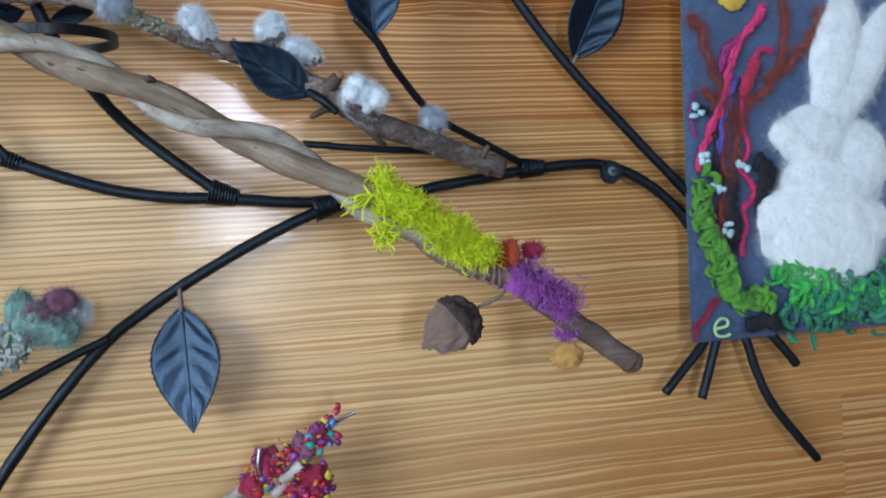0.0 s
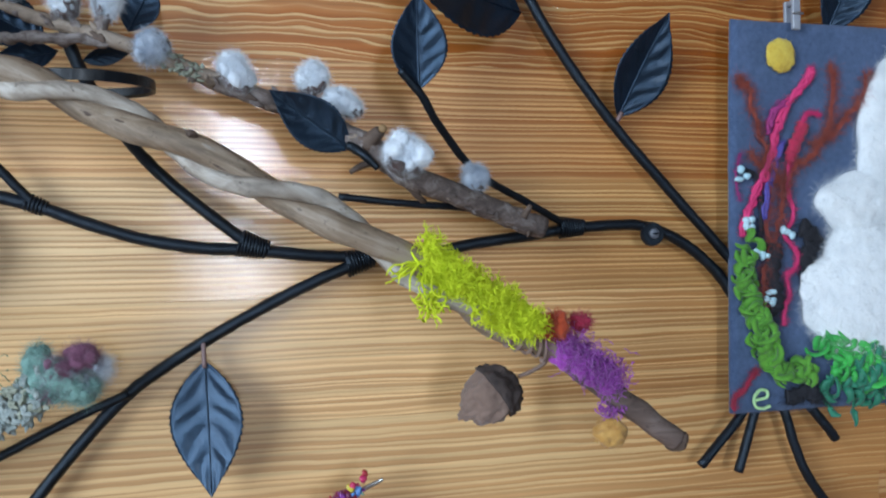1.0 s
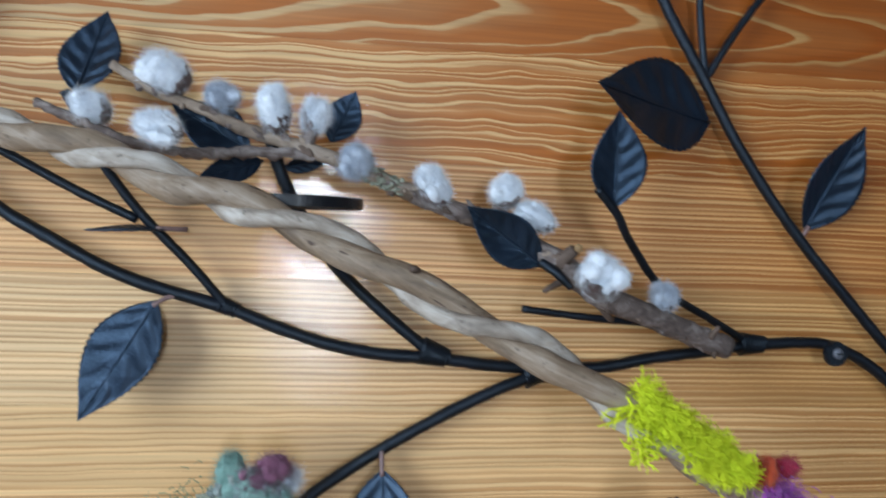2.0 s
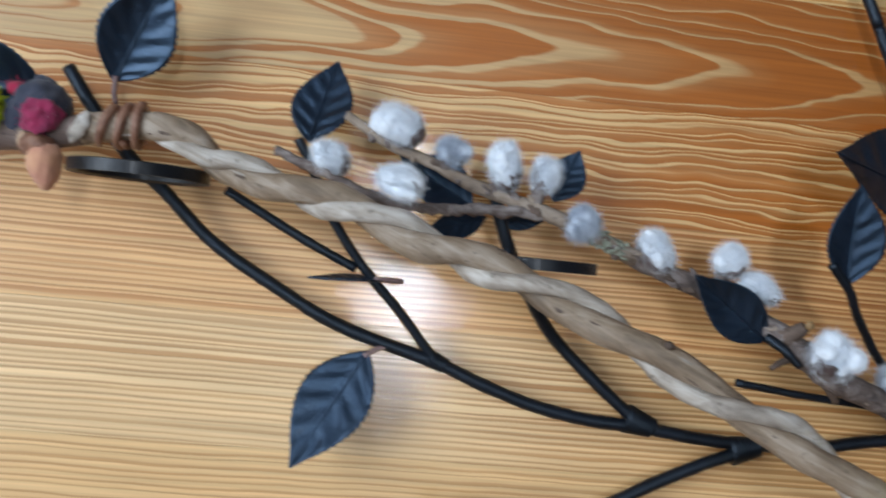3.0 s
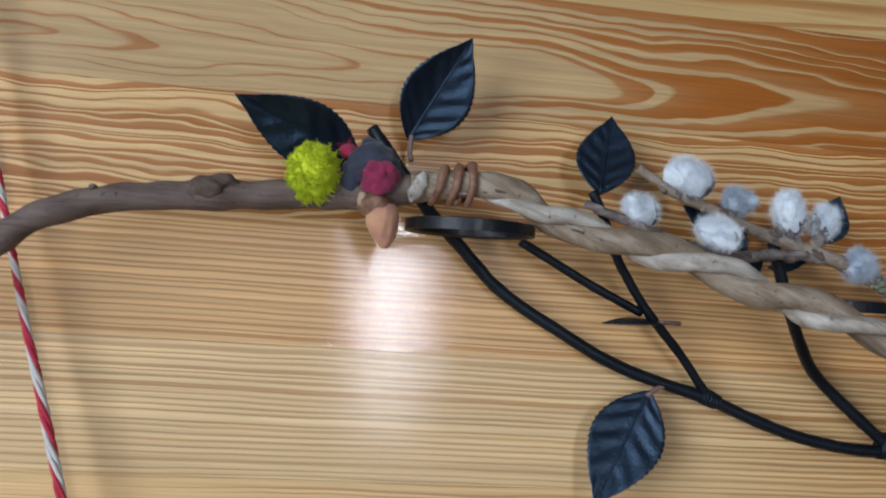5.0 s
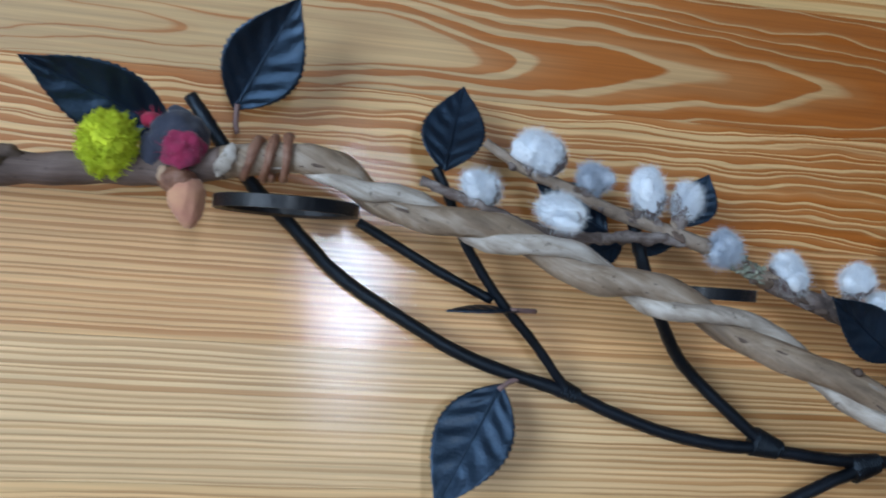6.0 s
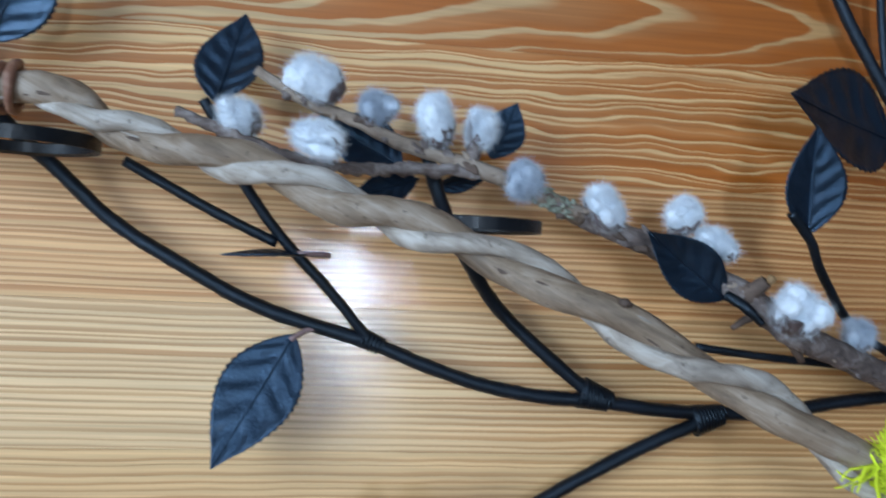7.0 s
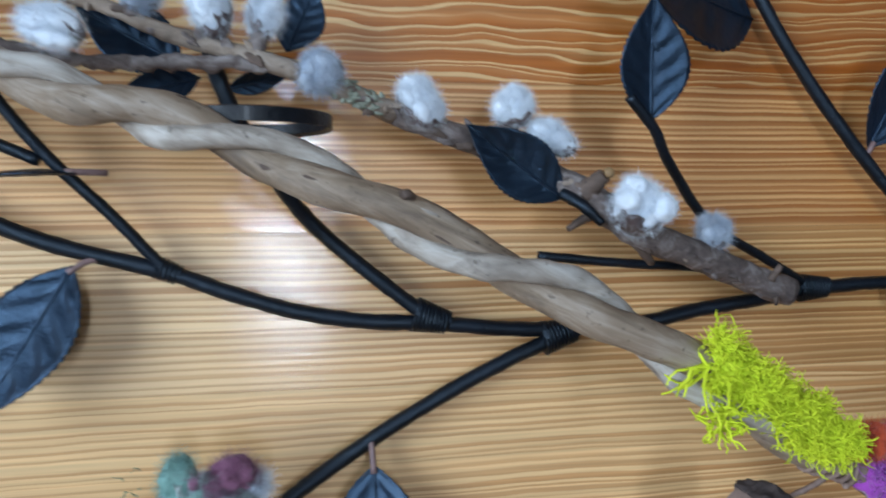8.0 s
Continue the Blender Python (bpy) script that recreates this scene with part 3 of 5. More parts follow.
def leaf(base, tip, ratio, lean=0.0, fold=0.25, curl=0.0, seed=0, face=(0, -1, 0), stalk=None, teeth=True):
    """A pressed metal leaf from base to tip. lean: degrees it turns about its own length; fold: how far its halves rise; curl: how far the tip bends to its face."""
    base, tip = Vector(base), Vector(tip)
    rng = random.Random(seed)
    length = (tip - base).length
    a = (tip - base).normalized()
    nrm = Vector(face)
    nrm = (nrm - nrm.dot(a) * a).normalized()
    nrm = (Matrix.Rotation(radians(lean), 3, a) @ nrm)
    wd = a.cross(nrm)
    half = length * ratio / 2
    bm = bmesh.new()
    S, V = 58, 9
    grid = []
    for i in range(S + 1):
        s = i / S
        prof = (math.sin(math.pi * min(1, s ** 0.86)) ** 1.02) * (1 - 0.12 * s) * 1.06
        if s > 0.86:
            prof = min(prof, (1 - s) * 2.3)
        row = []
        for j in range(-V, V + 1):
            v = j / V
            edge = 1 + (0.05 * ((i % 3) / 2 - 0.5) if teeth and abs(j) == V and s < 0.85 else 0)
            veins = math.sin((s * 5.6 - abs(v) * 1.3 + 0.3 * noise.noise((s * 5, seed, 0))) * 2 * math.pi) * 0.0092 * length * min(1, abs(v) * 2.5) * (1 - abs(v) ** 3) * min(1, prof * 1.5)
            rise = fold * half * prof * (abs(v) ** 1.3) - fold * half * 0.3
            bend = curl * length * (s - 0.35) ** 2 * (1 if s > 0.35 else 0.3)
            row.append(bm.verts.new(base + a * (s * length) + wd * (v * half * prof * edge) + nrm * (rise + veins + bend + 0.004 * length * noise.noise((s * 4, v * 2, seed)))))
        grid.append(row)
    for r0, r1 in zip(grid, grid[1:]):
        for p, q, r, t in zip(r0, r0[1:], r1[1:], r1):
            bm.faces.new((p, q, r, t))
    back = [[bm.verts.new(v.co - nrm * 0.0006) for v in row] for row in grid]
    for r0, r1 in zip(back, back[1:]):
        for p, q, r, t in zip(r0, r0[1:], r1[1:], r1):
            bm.faces.new((t, r, q, p))
    rim = [g[0] for g in grid] + grid[-1][1:] + [g[-1] for g in grid[-2::-1]] + grid[0][-2:0:-1]
    rim2 = [g[0] for g in back] + back[-1][1:] + [g[-1] for g in back[-2::-1]] + back[0][-2:0:-1]
    for i in range(len(rim)):
        j = (i + 1) % len(rim)
        bm.faces.new((rim[i], rim[j], rim2[j], rim2[i]))
    bmesh.ops.recalc_face_normals(bm, faces=bm.faces)
    ob = part("leaf", bm, LEAF, iron, "black pressed-metal leaf with a serrated edge")
    rib = bmesh.new()
    line = [base + a * (s / 12 * length * 0.97) + nrm * (0.0002 - fold * half * 0.3 + curl * length * (s / 12 - 0.35) ** 2 * (1 if s / 12 > 0.35 else 0.3)) for s in range(13)]
    sweep(rib, line, lambda s: 0.0006 * (1 - 0.7 * s), 6)
    part("midrib", rib, LEAF, ob)
    if stalk:
        part("leaf_stalk", rod([Vector(stalk), Vector(stalk).lerp(base, 0.5), base + a * 0.003], 0.0012, 6, 3), STEM, ob, "bare brown leaf stalk")
    return ob


leaf((-0.1315, -0.0135, 1.4755), (-0.1288, -0.0190, 1.4150), 0.56, 20, 0.16, 0.05, 1, stalk=(-0.1317, -0.0115, 1.4835))
leaf((-0.0668, -0.0400, 1.5692), (-0.1022, -0.0445, 1.5940), 0.50, -8, 0.30, 0.10, 2)
leaf((-0.0364, -0.0460, 1.5954), (-0.0388, -0.0540, 1.6370), 0.60, 0, 0.30, 0.10, 3)
leaf((0.0245, -0.0125, 1.6425), (-0.0476, -0.0470, 1.6498), 0.54, 10, 0.20, 0.10, 4)
leaf((0.0770, -0.0110, 1.5910), (0.0985, -0.0250, 1.6427), 0.54, 12, 0.30, 0.10, 5, stalk=(0.0738, -0.0110, 1.5865))
leaf((-0.2320, -0.0130, 1.5496), (-0.2597, -0.0240, 1.4992), 0.55, 22, 0.16, 0.06, 6, stalk=(-0.224, -0.0105, 1.5515))
leaf((-0.2648, -0.0290, 1.6345), (-0.2563, -0.0150, 1.6733), 0.62, -14, 0.10, 0.04, 7)
leaf((-0.3495, -0.0170, 1.6530), (-0.3262, -0.0340, 1.6965), 0.60, 16, 0.25, 0.06, 8, stalk=(-0.3475, -0.016, 1.6440))
leaf((-0.3700, -0.0270, 1.6400), (-0.4221, -0.0480, 1.6590), 0.46, -20, 0.22, 0.10, 9)
leaf((-0.1935, -0.0270, 1.6150), (-0.2265, -0.0290, 1.6325), 0.62, 14, 0.25, 0.08, 10)
leaf((-0.1880, -0.0300, 1.6105), (-0.2140, -0.0400, 1.6010), 0.42, 0, 0.25, 0.04, 15)
leaf((-0.1600, -0.0300, 1.6200), (-0.1493, -0.0260, 1.6435), 0.66, -14, 0.10, 0.08, 11)
leaf((-0.1800, -0.0200, 1.6085), (-0.1580, -0.0200, 1.6150), 0.36, 30, 0.25, 0.08, 12)
leaf((-0.2290, -0.0205, 1.5805), (-0.2600, -0.0250, 1.5788), 0.50, 80, 0.16, 0.02, 13, stalk=(-0.2200, -0.0150, 1.5805))
leaf((0.203, -0.0110, 1.640), (0.222, -0.0240, 1.695), 0.52, 0, 0.25, 0.06, 14)
wire([(0.152, -0.011, 1.500), (0.178, -0.011, 1.57), (0.203, -0.011, 1.640)], 0.0022)

# ---- the twisted stick ----
stick = thing("driftwood_stick", "weathered brown twisted vine stick resting across the iron candle rings", "stick")
CORE = [(-0.560, -0.042, 1.560), (-0.5146, -0.042, 1.5883), (-0.4942, -0.042, 1.6044), (-0.4728, -0.042, 1.6128), (-0.4506, -0.042, 1.6164), (-0.428, -0.042, 1.6194), (-0.4051, -0.043, 1.6208), (-0.3819, -0.044, 1.6219), (-0.3634, -0.045, 1.6240),
        (-0.3452, -0.048, 1.6279), (-0.3247, -0.052, 1.6300), (-0.3100, -0.055, 1.6270), (-0.2950, -0.058, 1.6180), (-0.2684, -0.066, 1.6102), (-0.2450, -0.071, 1.6060), (-0.2187, -0.077, 1.5950), (-0.1910, -0.082, 1.5878), (-0.1650, -0.088, 1.5770),
        (-0.1459, -0.094, 1.5680), (-0.1258, -0.099, 1.5572), (-0.1056, -0.103, 1.5462), (-0.0851, -0.105, 1.5372), (-0.0641, -0.105, 1.5247), (-0.0420, -0.102, 1.5105), (-0.0185, -0.098, 1.4954), (0.0077, -0.090, 1.4829), (0.0348, -0.084, 1.4633), (0.0517, -0.081, 1.4516), (0.0672, -0.080, 1.4395)]
core = spline(CORE, 14)

# where the thinner stem crosses the front of the thick one
CROSSINGS = (-0.357, -0.297, -0.237, -0.178, -0.106, -0.030, 0.045)


def winding(x):
    k = sum(1 for c in CROSSINGS[1:-1] if x > c)
    return (k + (x - CROSSINGS[k]) / (CROSSINGS[k + 1] - CROSSINGS[k])) * 2 * math.pi


def swell(x):
    """The pair of stems is slimmer towards the candle ring at its left."""
    return 0.80 + 0.20 * max(0.0, min(1.0, (x + 0.31) / 0.08))


def twisted(line, offset, x0, x1):
    """The line wound about itself between x0 and x1: in front at each crossing, rising from below to above."""
    out = []
    for i, p in enumerate(line):
        k = max(0.0, min(1.0, (p.x - x0) / 0.02, (x1 - p.x) / 0.02))
        a = winding(p.x)
        t = (line[min(i + 1, len(line) - 1)] - line[max(i - 1, 0)]).normalized()
        e1 = Vector((0, -1, 0)) - Vector((0, -1, 0)).dot(t) * t
        e1.normalize()
        e2 = t.cross(e1)
        if e2.z < 0:
            e2 = -e2
        out.append(p + (e1 * math.cos(a) + e2 * math.sin(a)) * offset * k * swell(p.x))
    return out


def stick_radius(s):
    x = core[min(int(s * (len(core) - 1)), len(core) - 1)].x
    knob = math.exp(-((x + 0.428) / 0.007) ** 2) * 0.0016
    if x < -0.32:
        return 0.0056 + knob
    slim = max(0.0, min(1.0, (x + 0.32) / 0.03, (0.01 - x) / 0.03))
    return 0.0056 - 0.0006 * slim * (2 - swell(x)) - 0.0006 * max(0, x) / 0.06


wound = twisted(core, -0.0024, -0.325, 0.0)
first = next(i for i, p in enumerate(core) if p.x > -0.350)
last = next(i for i, p in enumerate(core) if p.x > 0.012)
N = len(core) - 1
for name, i0, i1, mat in (("bark_end", 0, first, BROWN), ("main_stem", first, last, STICK), ("bark_end", last, N, BROWN)):
    bm = bmesh.new()
    sweep(bm, wound[i0:i1 + 1], lambda s: stick_radius((i0 + s * (i1 - i0)) / N), 22, 0.22 if mat is BROWN else 0.20, 90)
    part(name, bm, mat, stick, "dark brown bark" if mat is BROWN else "")
bm = bmesh.new()
thin = [p for p in core if -0.332 < p.x < -0.012]
sweep(bm, twisted(thin, 0.0049, -0.350, 0.005), lambda s: 0.0034 * (0.45 + 0.55 * math.sin(math.pi * min(1, s * 5 + 0.05) / 2)) + 0.0003 * math.sin(s * 47), 18, 0.26, 130)
part("twining_stem", bm, VINE, stick, "bleached thinner stem twining round the stick")
for p, d, r in (((-0.1320, -0.1035, 1.5662), (0.1, -0.15, 1), 0.0016), ((-0.0700, -0.1095, 1.5290), (0.2, -1, 0), 0.0019), ((-0.1047, -0.1085, 1.5455), (0.1, -1, -0.2), 0.0016), ((-0.428, -0.0445, 1.6205), (0, -1, 0.1), 0.0062), ((-0.4240, -0.0450, 1.6230), (0, -0.3, 1), 0.0048), ((-0.4310, -0.0440, 1.6185), (0, -0.3, 1), 0.0050), ((-0.4720, -0.045, 1.6180), (0, -0.3, 1), 0.0014), ((-0.2080, -0.0830, 1.5930), (0, -1, 0), 0.0013)):
    bm = bmesh.new()
    lump(bm, p, (r * 1.35, r if d[2] > 0.5 or r > 0.004 else r * 0.5, r * 0.9), 0.4, 300, 3)
    part("bark_knot", bm, STICK_DARK, stick)
bm = bmesh.new()
lump(bm, (0.0675, -0.080, 1.4393), (0.0052, 0.0052, 0.0050), 0.25, 220)
part("broken_end", bm, STICK_DARK, stick)

# brown tendril wound round the stick beside the first ring
for k, x in enumerate((-0.3395, -0.3340, -0.3290)):
    i = min(range(len(core)), key=lambda n: abs(core[n].x - x))
    c0 = core[i]
    line = [c0 + Vector((0.0022 * math.sin(a * 0.5 + k) + 0.0007 * a, -math.cos(a) * 0.0070, math.sin(a) * (0.0070 + 0.0004 * k))) for a in [j / 20 * 2 * math.pi - 1.6 for j in range(23)]]
    bm = bmesh.new()
    sweep(bm, line, lambda s: 0.0017 * (0.7 + 0.5 * math.sin(math.pi * s)), 9, 0.35, 500)
    part("tendril_coil", bm, TENDRIL, stick, "glossy red-brown tendril coil")

scuff = random.Random(23)
for k in range(26):
    i = scuff.randrange(first + 7, last - 38)
    a = scuff.uniform(-1.1, 1.1)
    t = (wound[i + 2] - wound[i - 2]).normalized()
    out = Vector((0, -math.cos(a), math.sin(a)))
    out = (out - out.dot(t) * t).normalized()
    m = Matrix((t, out, t.cross(out))).transposed()
    bm = bmesh.new()
    lump(bm, wound[i] + out * stick_radius(i / N) * 0.99, (scuff.uniform(0.001, 0.004), 0.00022, scuff.uniform(0.0003, 0.0007)), 0.6, 420, 3, m)
    part("bark_scuff", bm, STICK_DARK if k % 3 else VINE, stick)

# ---- the catkin twig ----
twig = thing("catkin_twig", "grey-brown willow twig with fluffy white catkins tucked behind the stick", "twig")
TW = [(-0.2500, -0.034, 1.6465), (-0.2318, -0.035, 1.6360), (-0.2150, -0.036, 1.6306), (-0.1980, -0.038, 1.6229), (-0.1812, -0.040, 1.6180), (-0.1641, -0.041, 1.6130), (-0.1485, -0.040, 1.6080), (-0.1317, -0.036, 1.6015), (-0.1167, -0.032, 1.5965),
      (-0.0980, -0.032, 1.5905), (-0.0785, -0.033, 1.5820), (-0.0564, -0.040, 1.5690), (-0.0420, -0.043, 1.5580), (-0.0169, -0.038, 1.5488), (0.0072, -0.030, 1.5407), (0.0279, -0.026, 1.5337)]
tw = spline(TW, 8)
cut = 60
bm = bmesh.new()
sweep(bm, tw[:cut + 1], lambda s: 0.0020 + 0.0018 * s, 9, 0.22, 240)
part("thin_stem", bm, TWIG_PALE, twig, "pale brown thin stem")
bm = bmesh.new()
sweep(bm, tw[cut:], lambda s: 0.0038 + 0.0017 * min(1, s * 2.2), 12, 0.22, 200)
part("thick_stem", bm, TWIG, twig, "grey-brown thick stem with a cut end")
part("side_stem", rod([(-0.2760, -0.043, 1.6275), (-0.2540, -0.052, 1.6185), (-0.2343, -0.058, 1.6110), (-0.2149, -0.055, 1.6092), (-0.1900, -0.045, 1.6118), (-0.1640, -0.041, 1.6130)], lambda s: 0.0018 + 0.0006 * s, 10, 14, 0.7, 330), TWIG, twig)
for pts, r in (([(-0.0590, -0.041, 1.5710), (-0.0565, -0.045, 1.5745), (-0.0545, -0.047, 1.5768)], 0.0042), ([(-0.0560, -0.043, 1.5640), (-0.0640, -0.046, 1.5610), (-0.0680, -0.047, 1.5585)], 0.0018),
               ([(-0.0420, -0.043, 1.5540), (-0.0360, -0.040, 1.5480), (-0.0330, -0.036, 1.5465)], 0.0020), ([(0.0160, -0.033, 1.5390), (0.0185, -0.036, 1.5445)], 0.0018), ([(0.0200, -0.030, 1.5330), (0.0180, -0.033, 1.5300)], 0.0014),
               ([(-0.0675, -0.0405, 1.5710), (-0.0630, -0.0450, 1.5672), (-0.0595, -0.0465, 1.5640), (-0.0560, -0.0470, 1.5600)], 0.0023)):
    part("twig_stub", rod(pts, lambda s, r=r: r * (1 - 0.35 * s), 8, 5, 0.35, 320), STICK_DARK if len(pts) < 4 else BLACK, twig)
bm = bmesh.new()
lump(bm, (-0.0541, -0.0492, 1.5775), (0.0020, 0.0012, 0.0020), 0.3, 300, 2)
part("cut_face", bm, mottled("amber cut wood", (0.16, 0.09, 0.04), (0.45, 0.28, 0.12), 300, 0.6), twig)
rng = random.Random(5)
for k in range(60):
    c = tw[rng.randint(46, 58)]
    bm = bmesh.new()
    a = rng.uniform(0.2, 2.6)
    lump(bm, c + Vector((rng.uniform(-0.002, 0.002), -math.sin(a) * 0.0034, math.cos(a) * 0.0034)), (rng.uniform(0.0006, 0.0020), 0.0008, rng.uniform(0.0005, 0.0014)), 1.0, 900, 3)
    part("lichen_flake", bm, LICHEN, twig, "" if k else "crusty pale green lichen")

fl = random.Random(31)
for k in range(110):
    i = fl.randrange(2, len(tw) - 2) if k % 2 else fl.randrange(cut, len(tw) - 2)
    a = fl.uniform(-1.2, 1.2)
    r0 = 0.0026 + 0.0012 * i / cut if i < cut else 0.0050
    bm = bmesh.new()
    lump(bm, tw[i] + Vector((0, -math.cos(a) * r0 * 0.95, math.sin(a) * r0 * 0.95)), (fl.uniform(0.001, 0.0034), fl.uniform(0.0004, 0.0009), fl.uniform(0.0007, 0.0018)), 0.7, 500, 3, Matrix.Rotation(radians(fl.gauss(25, 25)), 3, "Y"))
    part("bark_flake", bm, fl.choice((TWIG_PALE, TWIG, TWIG, STICK_DARK, STICK_DARK)), twig)


def catkin(place, size, lean, soft, seed, cup=(0.5, -0.6), hairs=3800):
    """A downy catkin bursting from a split bud scale; lean: degrees its long axis turns from upright."""
    rg = random.Random(seed)
    c = Vector(place)
    turn = Matrix.Rotation(radians(lean), 3, "Y")
    bm = bmesh.new()
    lump(bm, c, (size[0] * 0.76, size[0] * 0.72, size[1] * 0.80), 0.24, 130, 4, turn)
    for k in range(7):
        q = Vector((rg.uniform(-0.66, 0.66) * size[0], rg.uniform(-0.5, 0.1) * size[0], rg.uniform(-0.5, 0.72) * size[1]))
        r = rg.uniform(0.30, 0.52)
        lump(bm, c + turn @ q, (size[0] * r, size[0] * r, size[1] * r), 0.32, 230, 3, turn)
        fibres(bm, c + turn @ q, (size[0] * r, size[0] * r, size[1] * r), hairs // 6, 0.0030, 0.000055, rg, 0.8, 0.85, turn)
    fibres(bm, c, (size[0] * 0.92, size[0] * 0.88, size[1] * 0.92), hairs, 0.0036, 0.000055, rg, 0.8, 0.85, turn)
    ob = part("catkin", bm, soft, twig, "silver-grey downy catkin" if soft is SILVER_DOWN else "fluffy white catkin")
    # the scale: a torn shell open towards the tip
    bm = bmesh.new()
    down = Vector((cup[0], 0.25, cup[1])).normalized()
    bmesh.ops.create_icosphere(bm, subdivisions=4, radius=1.0)
    gone = [v for v in bm.verts if v.co.dot(down) < 0.30 + 0.45 * noise.noise(v.co * 2.6 + Vector((seed, 0, 0)))]
    bmesh.ops.delete(bm, geom=gone, context="VERTS")
    for v in bm.verts:
        k = 1 + 0.12 * noise.noise(v.co * 4 + Vector((0, seed, 0)))
        v.co = c + turn @ Vector((v.co.x * size[0], v.co.y * size[0], v.co.z * size[1])) * k
    bmesh.ops.solidify(bm, geom=list(bm.faces), thickness=0.0005)
    part("bud_scale", bm, SCALE if soft is COTTON else TWIG, ob, "dark brown bud scale")
    # the stub that joins it to the stem
    foot = min(tw, key=lambda p: (p - c).length)
    if (foot - c).length < 0.016:
        bm = bmesh.new()
        sweep(bm, spline([c.lerp(foot, 0.45), c.lerp(foot, 0.75), foot], 5), lambda s: 0.0032 - 0.0008 * s, 9, 0.45, 420)
        part("bud_foot", bm, TWIG, ob, "grey-brown bud foot")
    return ob


catkin((-0.2281, -0.0390, 1.6440), (0.0080, 0.0115), -55, COTTON, 21, (0.0, -0.6))
catkin((-0.2055, -0.0380, 1.6352), (0.0055, 0.0068), -50, SILVER_DOWN, 22, (0.3, -0.5))
catkin((-0.1840, -0.0430, 1.6308), (0.0066, 0.0108), -18, COTTON, 23, (0.2, -0.85))
catkin((-0.1668, -0.0420, 1.6285), (0.0056, 0.0075), 10, COTTON, 24, (-0.4, -0.7))
catkin((-0.2537, -0.0490, 1.6255), (0.0065, 0.0080), -50, COTTON, 25, (0.5, -0.7))
catkin((-0.2265, -0.0630, 1.6175), (0.0058, 0.0098), -72, COTTON, 26, (0.2, -0.8))
catkin((-0.1495, -0.0420, 1.6100), (0.0076, 0.0070), -30, SILVER_DOWN, 27, (0.2, 0.1))
catkin((-0.1160, -0.0350, 1.6030), (0.0068, 0.0100), -32, COTTON, 28, (-0.4, -0.3))
catkin((-0.0826, -0.0330, 1.6015), (0.0070, 0.0075), 0, COTTON, 29, (0.2, -0.6))
catkin((-0.0690, -0.0340, 1.5910), (0.0055, 0.0098), -62, COTTON, 30, (0.0, -0.5))
catkin((-0.0445, -0.0520, 1.5655), (0.0098, 0.0098), 20, COTTON, 31, (-0.15, -0.85), 5400)
catkin((-0.0085, -0.0360, 1.5570), (0.0058, 0.0066), 0, SILVER_DOWN, 32, (0.0, -0.5))

# ---- things fixed to the stick ----
rng = random.Random(11)


def along(x):
    return min(core, key=lambda p: abs(p.x - x)).copy()


moss = thing("moss_clump", "chartreuse dyed reindeer moss glued on the twisted stick", "moss")
bm = bmesh.new()
for k in range(26):
    x = -0.050 + 0.046 * (k + rng.random()) / 26
    hub = along(x) + Vector((0.0, -rng.uniform(0.004, 0.009), rng.uniform(0.0, 0.011)))
    for j in range(64):
        way = Vector((rng.gauss(0, 0.9), -abs(rng.gauss(0.35, 0.6)), rng.gauss(0.3, 0.8)))
        line = thread(bm, hub, way, rng.uniform(0.0045, 0.0115), 0.00034, rng, 0.55, 7)
        for q in line[3:6:2]:
            thread(bm, q, way.normalized() + Vector((rng.gauss(0, 0.8), rng.gauss(-0.2, 0.7), rng.gauss(0.1, 0.8))), rng.uniform(0.002, 0.0050), 0.00028, rng, 0.5, 3)
for k in range(70):
    p = Vector((-0.047, -0.104, 1.5090)) + Vector((rng.gauss(0, 0.003), rng.gauss(-0.003, 0.003), rng.gauss(-0.003, 0.003)))
    thread(bm, p, (rng.gauss(-0.2, 0.7), rng.gauss(-0.3, 0.5), rng.gauss(-0.4, 0.6)), rng.uniform(0.005, 0.010), 0.00055, rng, 0.5, 6)
for k in range(8):
    thread(bm, Vector((-0.052, -0.110, 1.5190)), (-1, rng.gauss(-0.2, 0.3), rng.gauss(0.1, 0.4)), 0.015, 0.0007, rng, 0.3, 6)
ob = part("fronds", bm, MOSS, moss)
bm = bmesh.new()
for x in (-0.046, -0.037, -0.028, -0.019, -0.011):
    lump(bm, along(x) + Vector((0, -0.004, 0.005)), (0.0065, 0.005, 0.0065), 0.5, 260, 3)
part("cushion", bm, MOSS, moss)


def wool_ball(name, place, size, mat, label, category, hairs=220, group="felt pieces on the stick", rough=0.22, seed=0, length=0.003, turn=None):
    rg = random.Random(seed)
    bm = bmesh.new()
    lump(bm, place, size, rough, 170, 4, turn)
    fibres(bm, place, size, hairs, length, 0.00008, rg, 0.7, 0.9, turn)
    return tagged(part(name, bm, mat), label, category, group)


wool_ball("felt_tuft", (0.0000, -0.0990, 1.4928), (0.0046, 0.0042, 0.0040), ORANGE_FELT, "small orange felted wool tuft on the stick", "felt", 700, length=0.0035, rough=0.45, seed=1)
wool_ball("felt_tuft", (0.0062, -0.0990, 1.4935), (0.0034, 0.0038, 0.0052), ORANGE_FELT, "orange-red felted wool tuft on the stick", "felt", 700, length=0.0035, rough=0.45, seed=2)
wool_ball("felt_tuft", (0.0178, -0.0940, 1.4938), (0.0042, 0.0035, 0.0034), CRIMSON, "crimson felted wool tuft above purple wool", "felt", 700, length=0.0035, rough=0.45, seed=3)

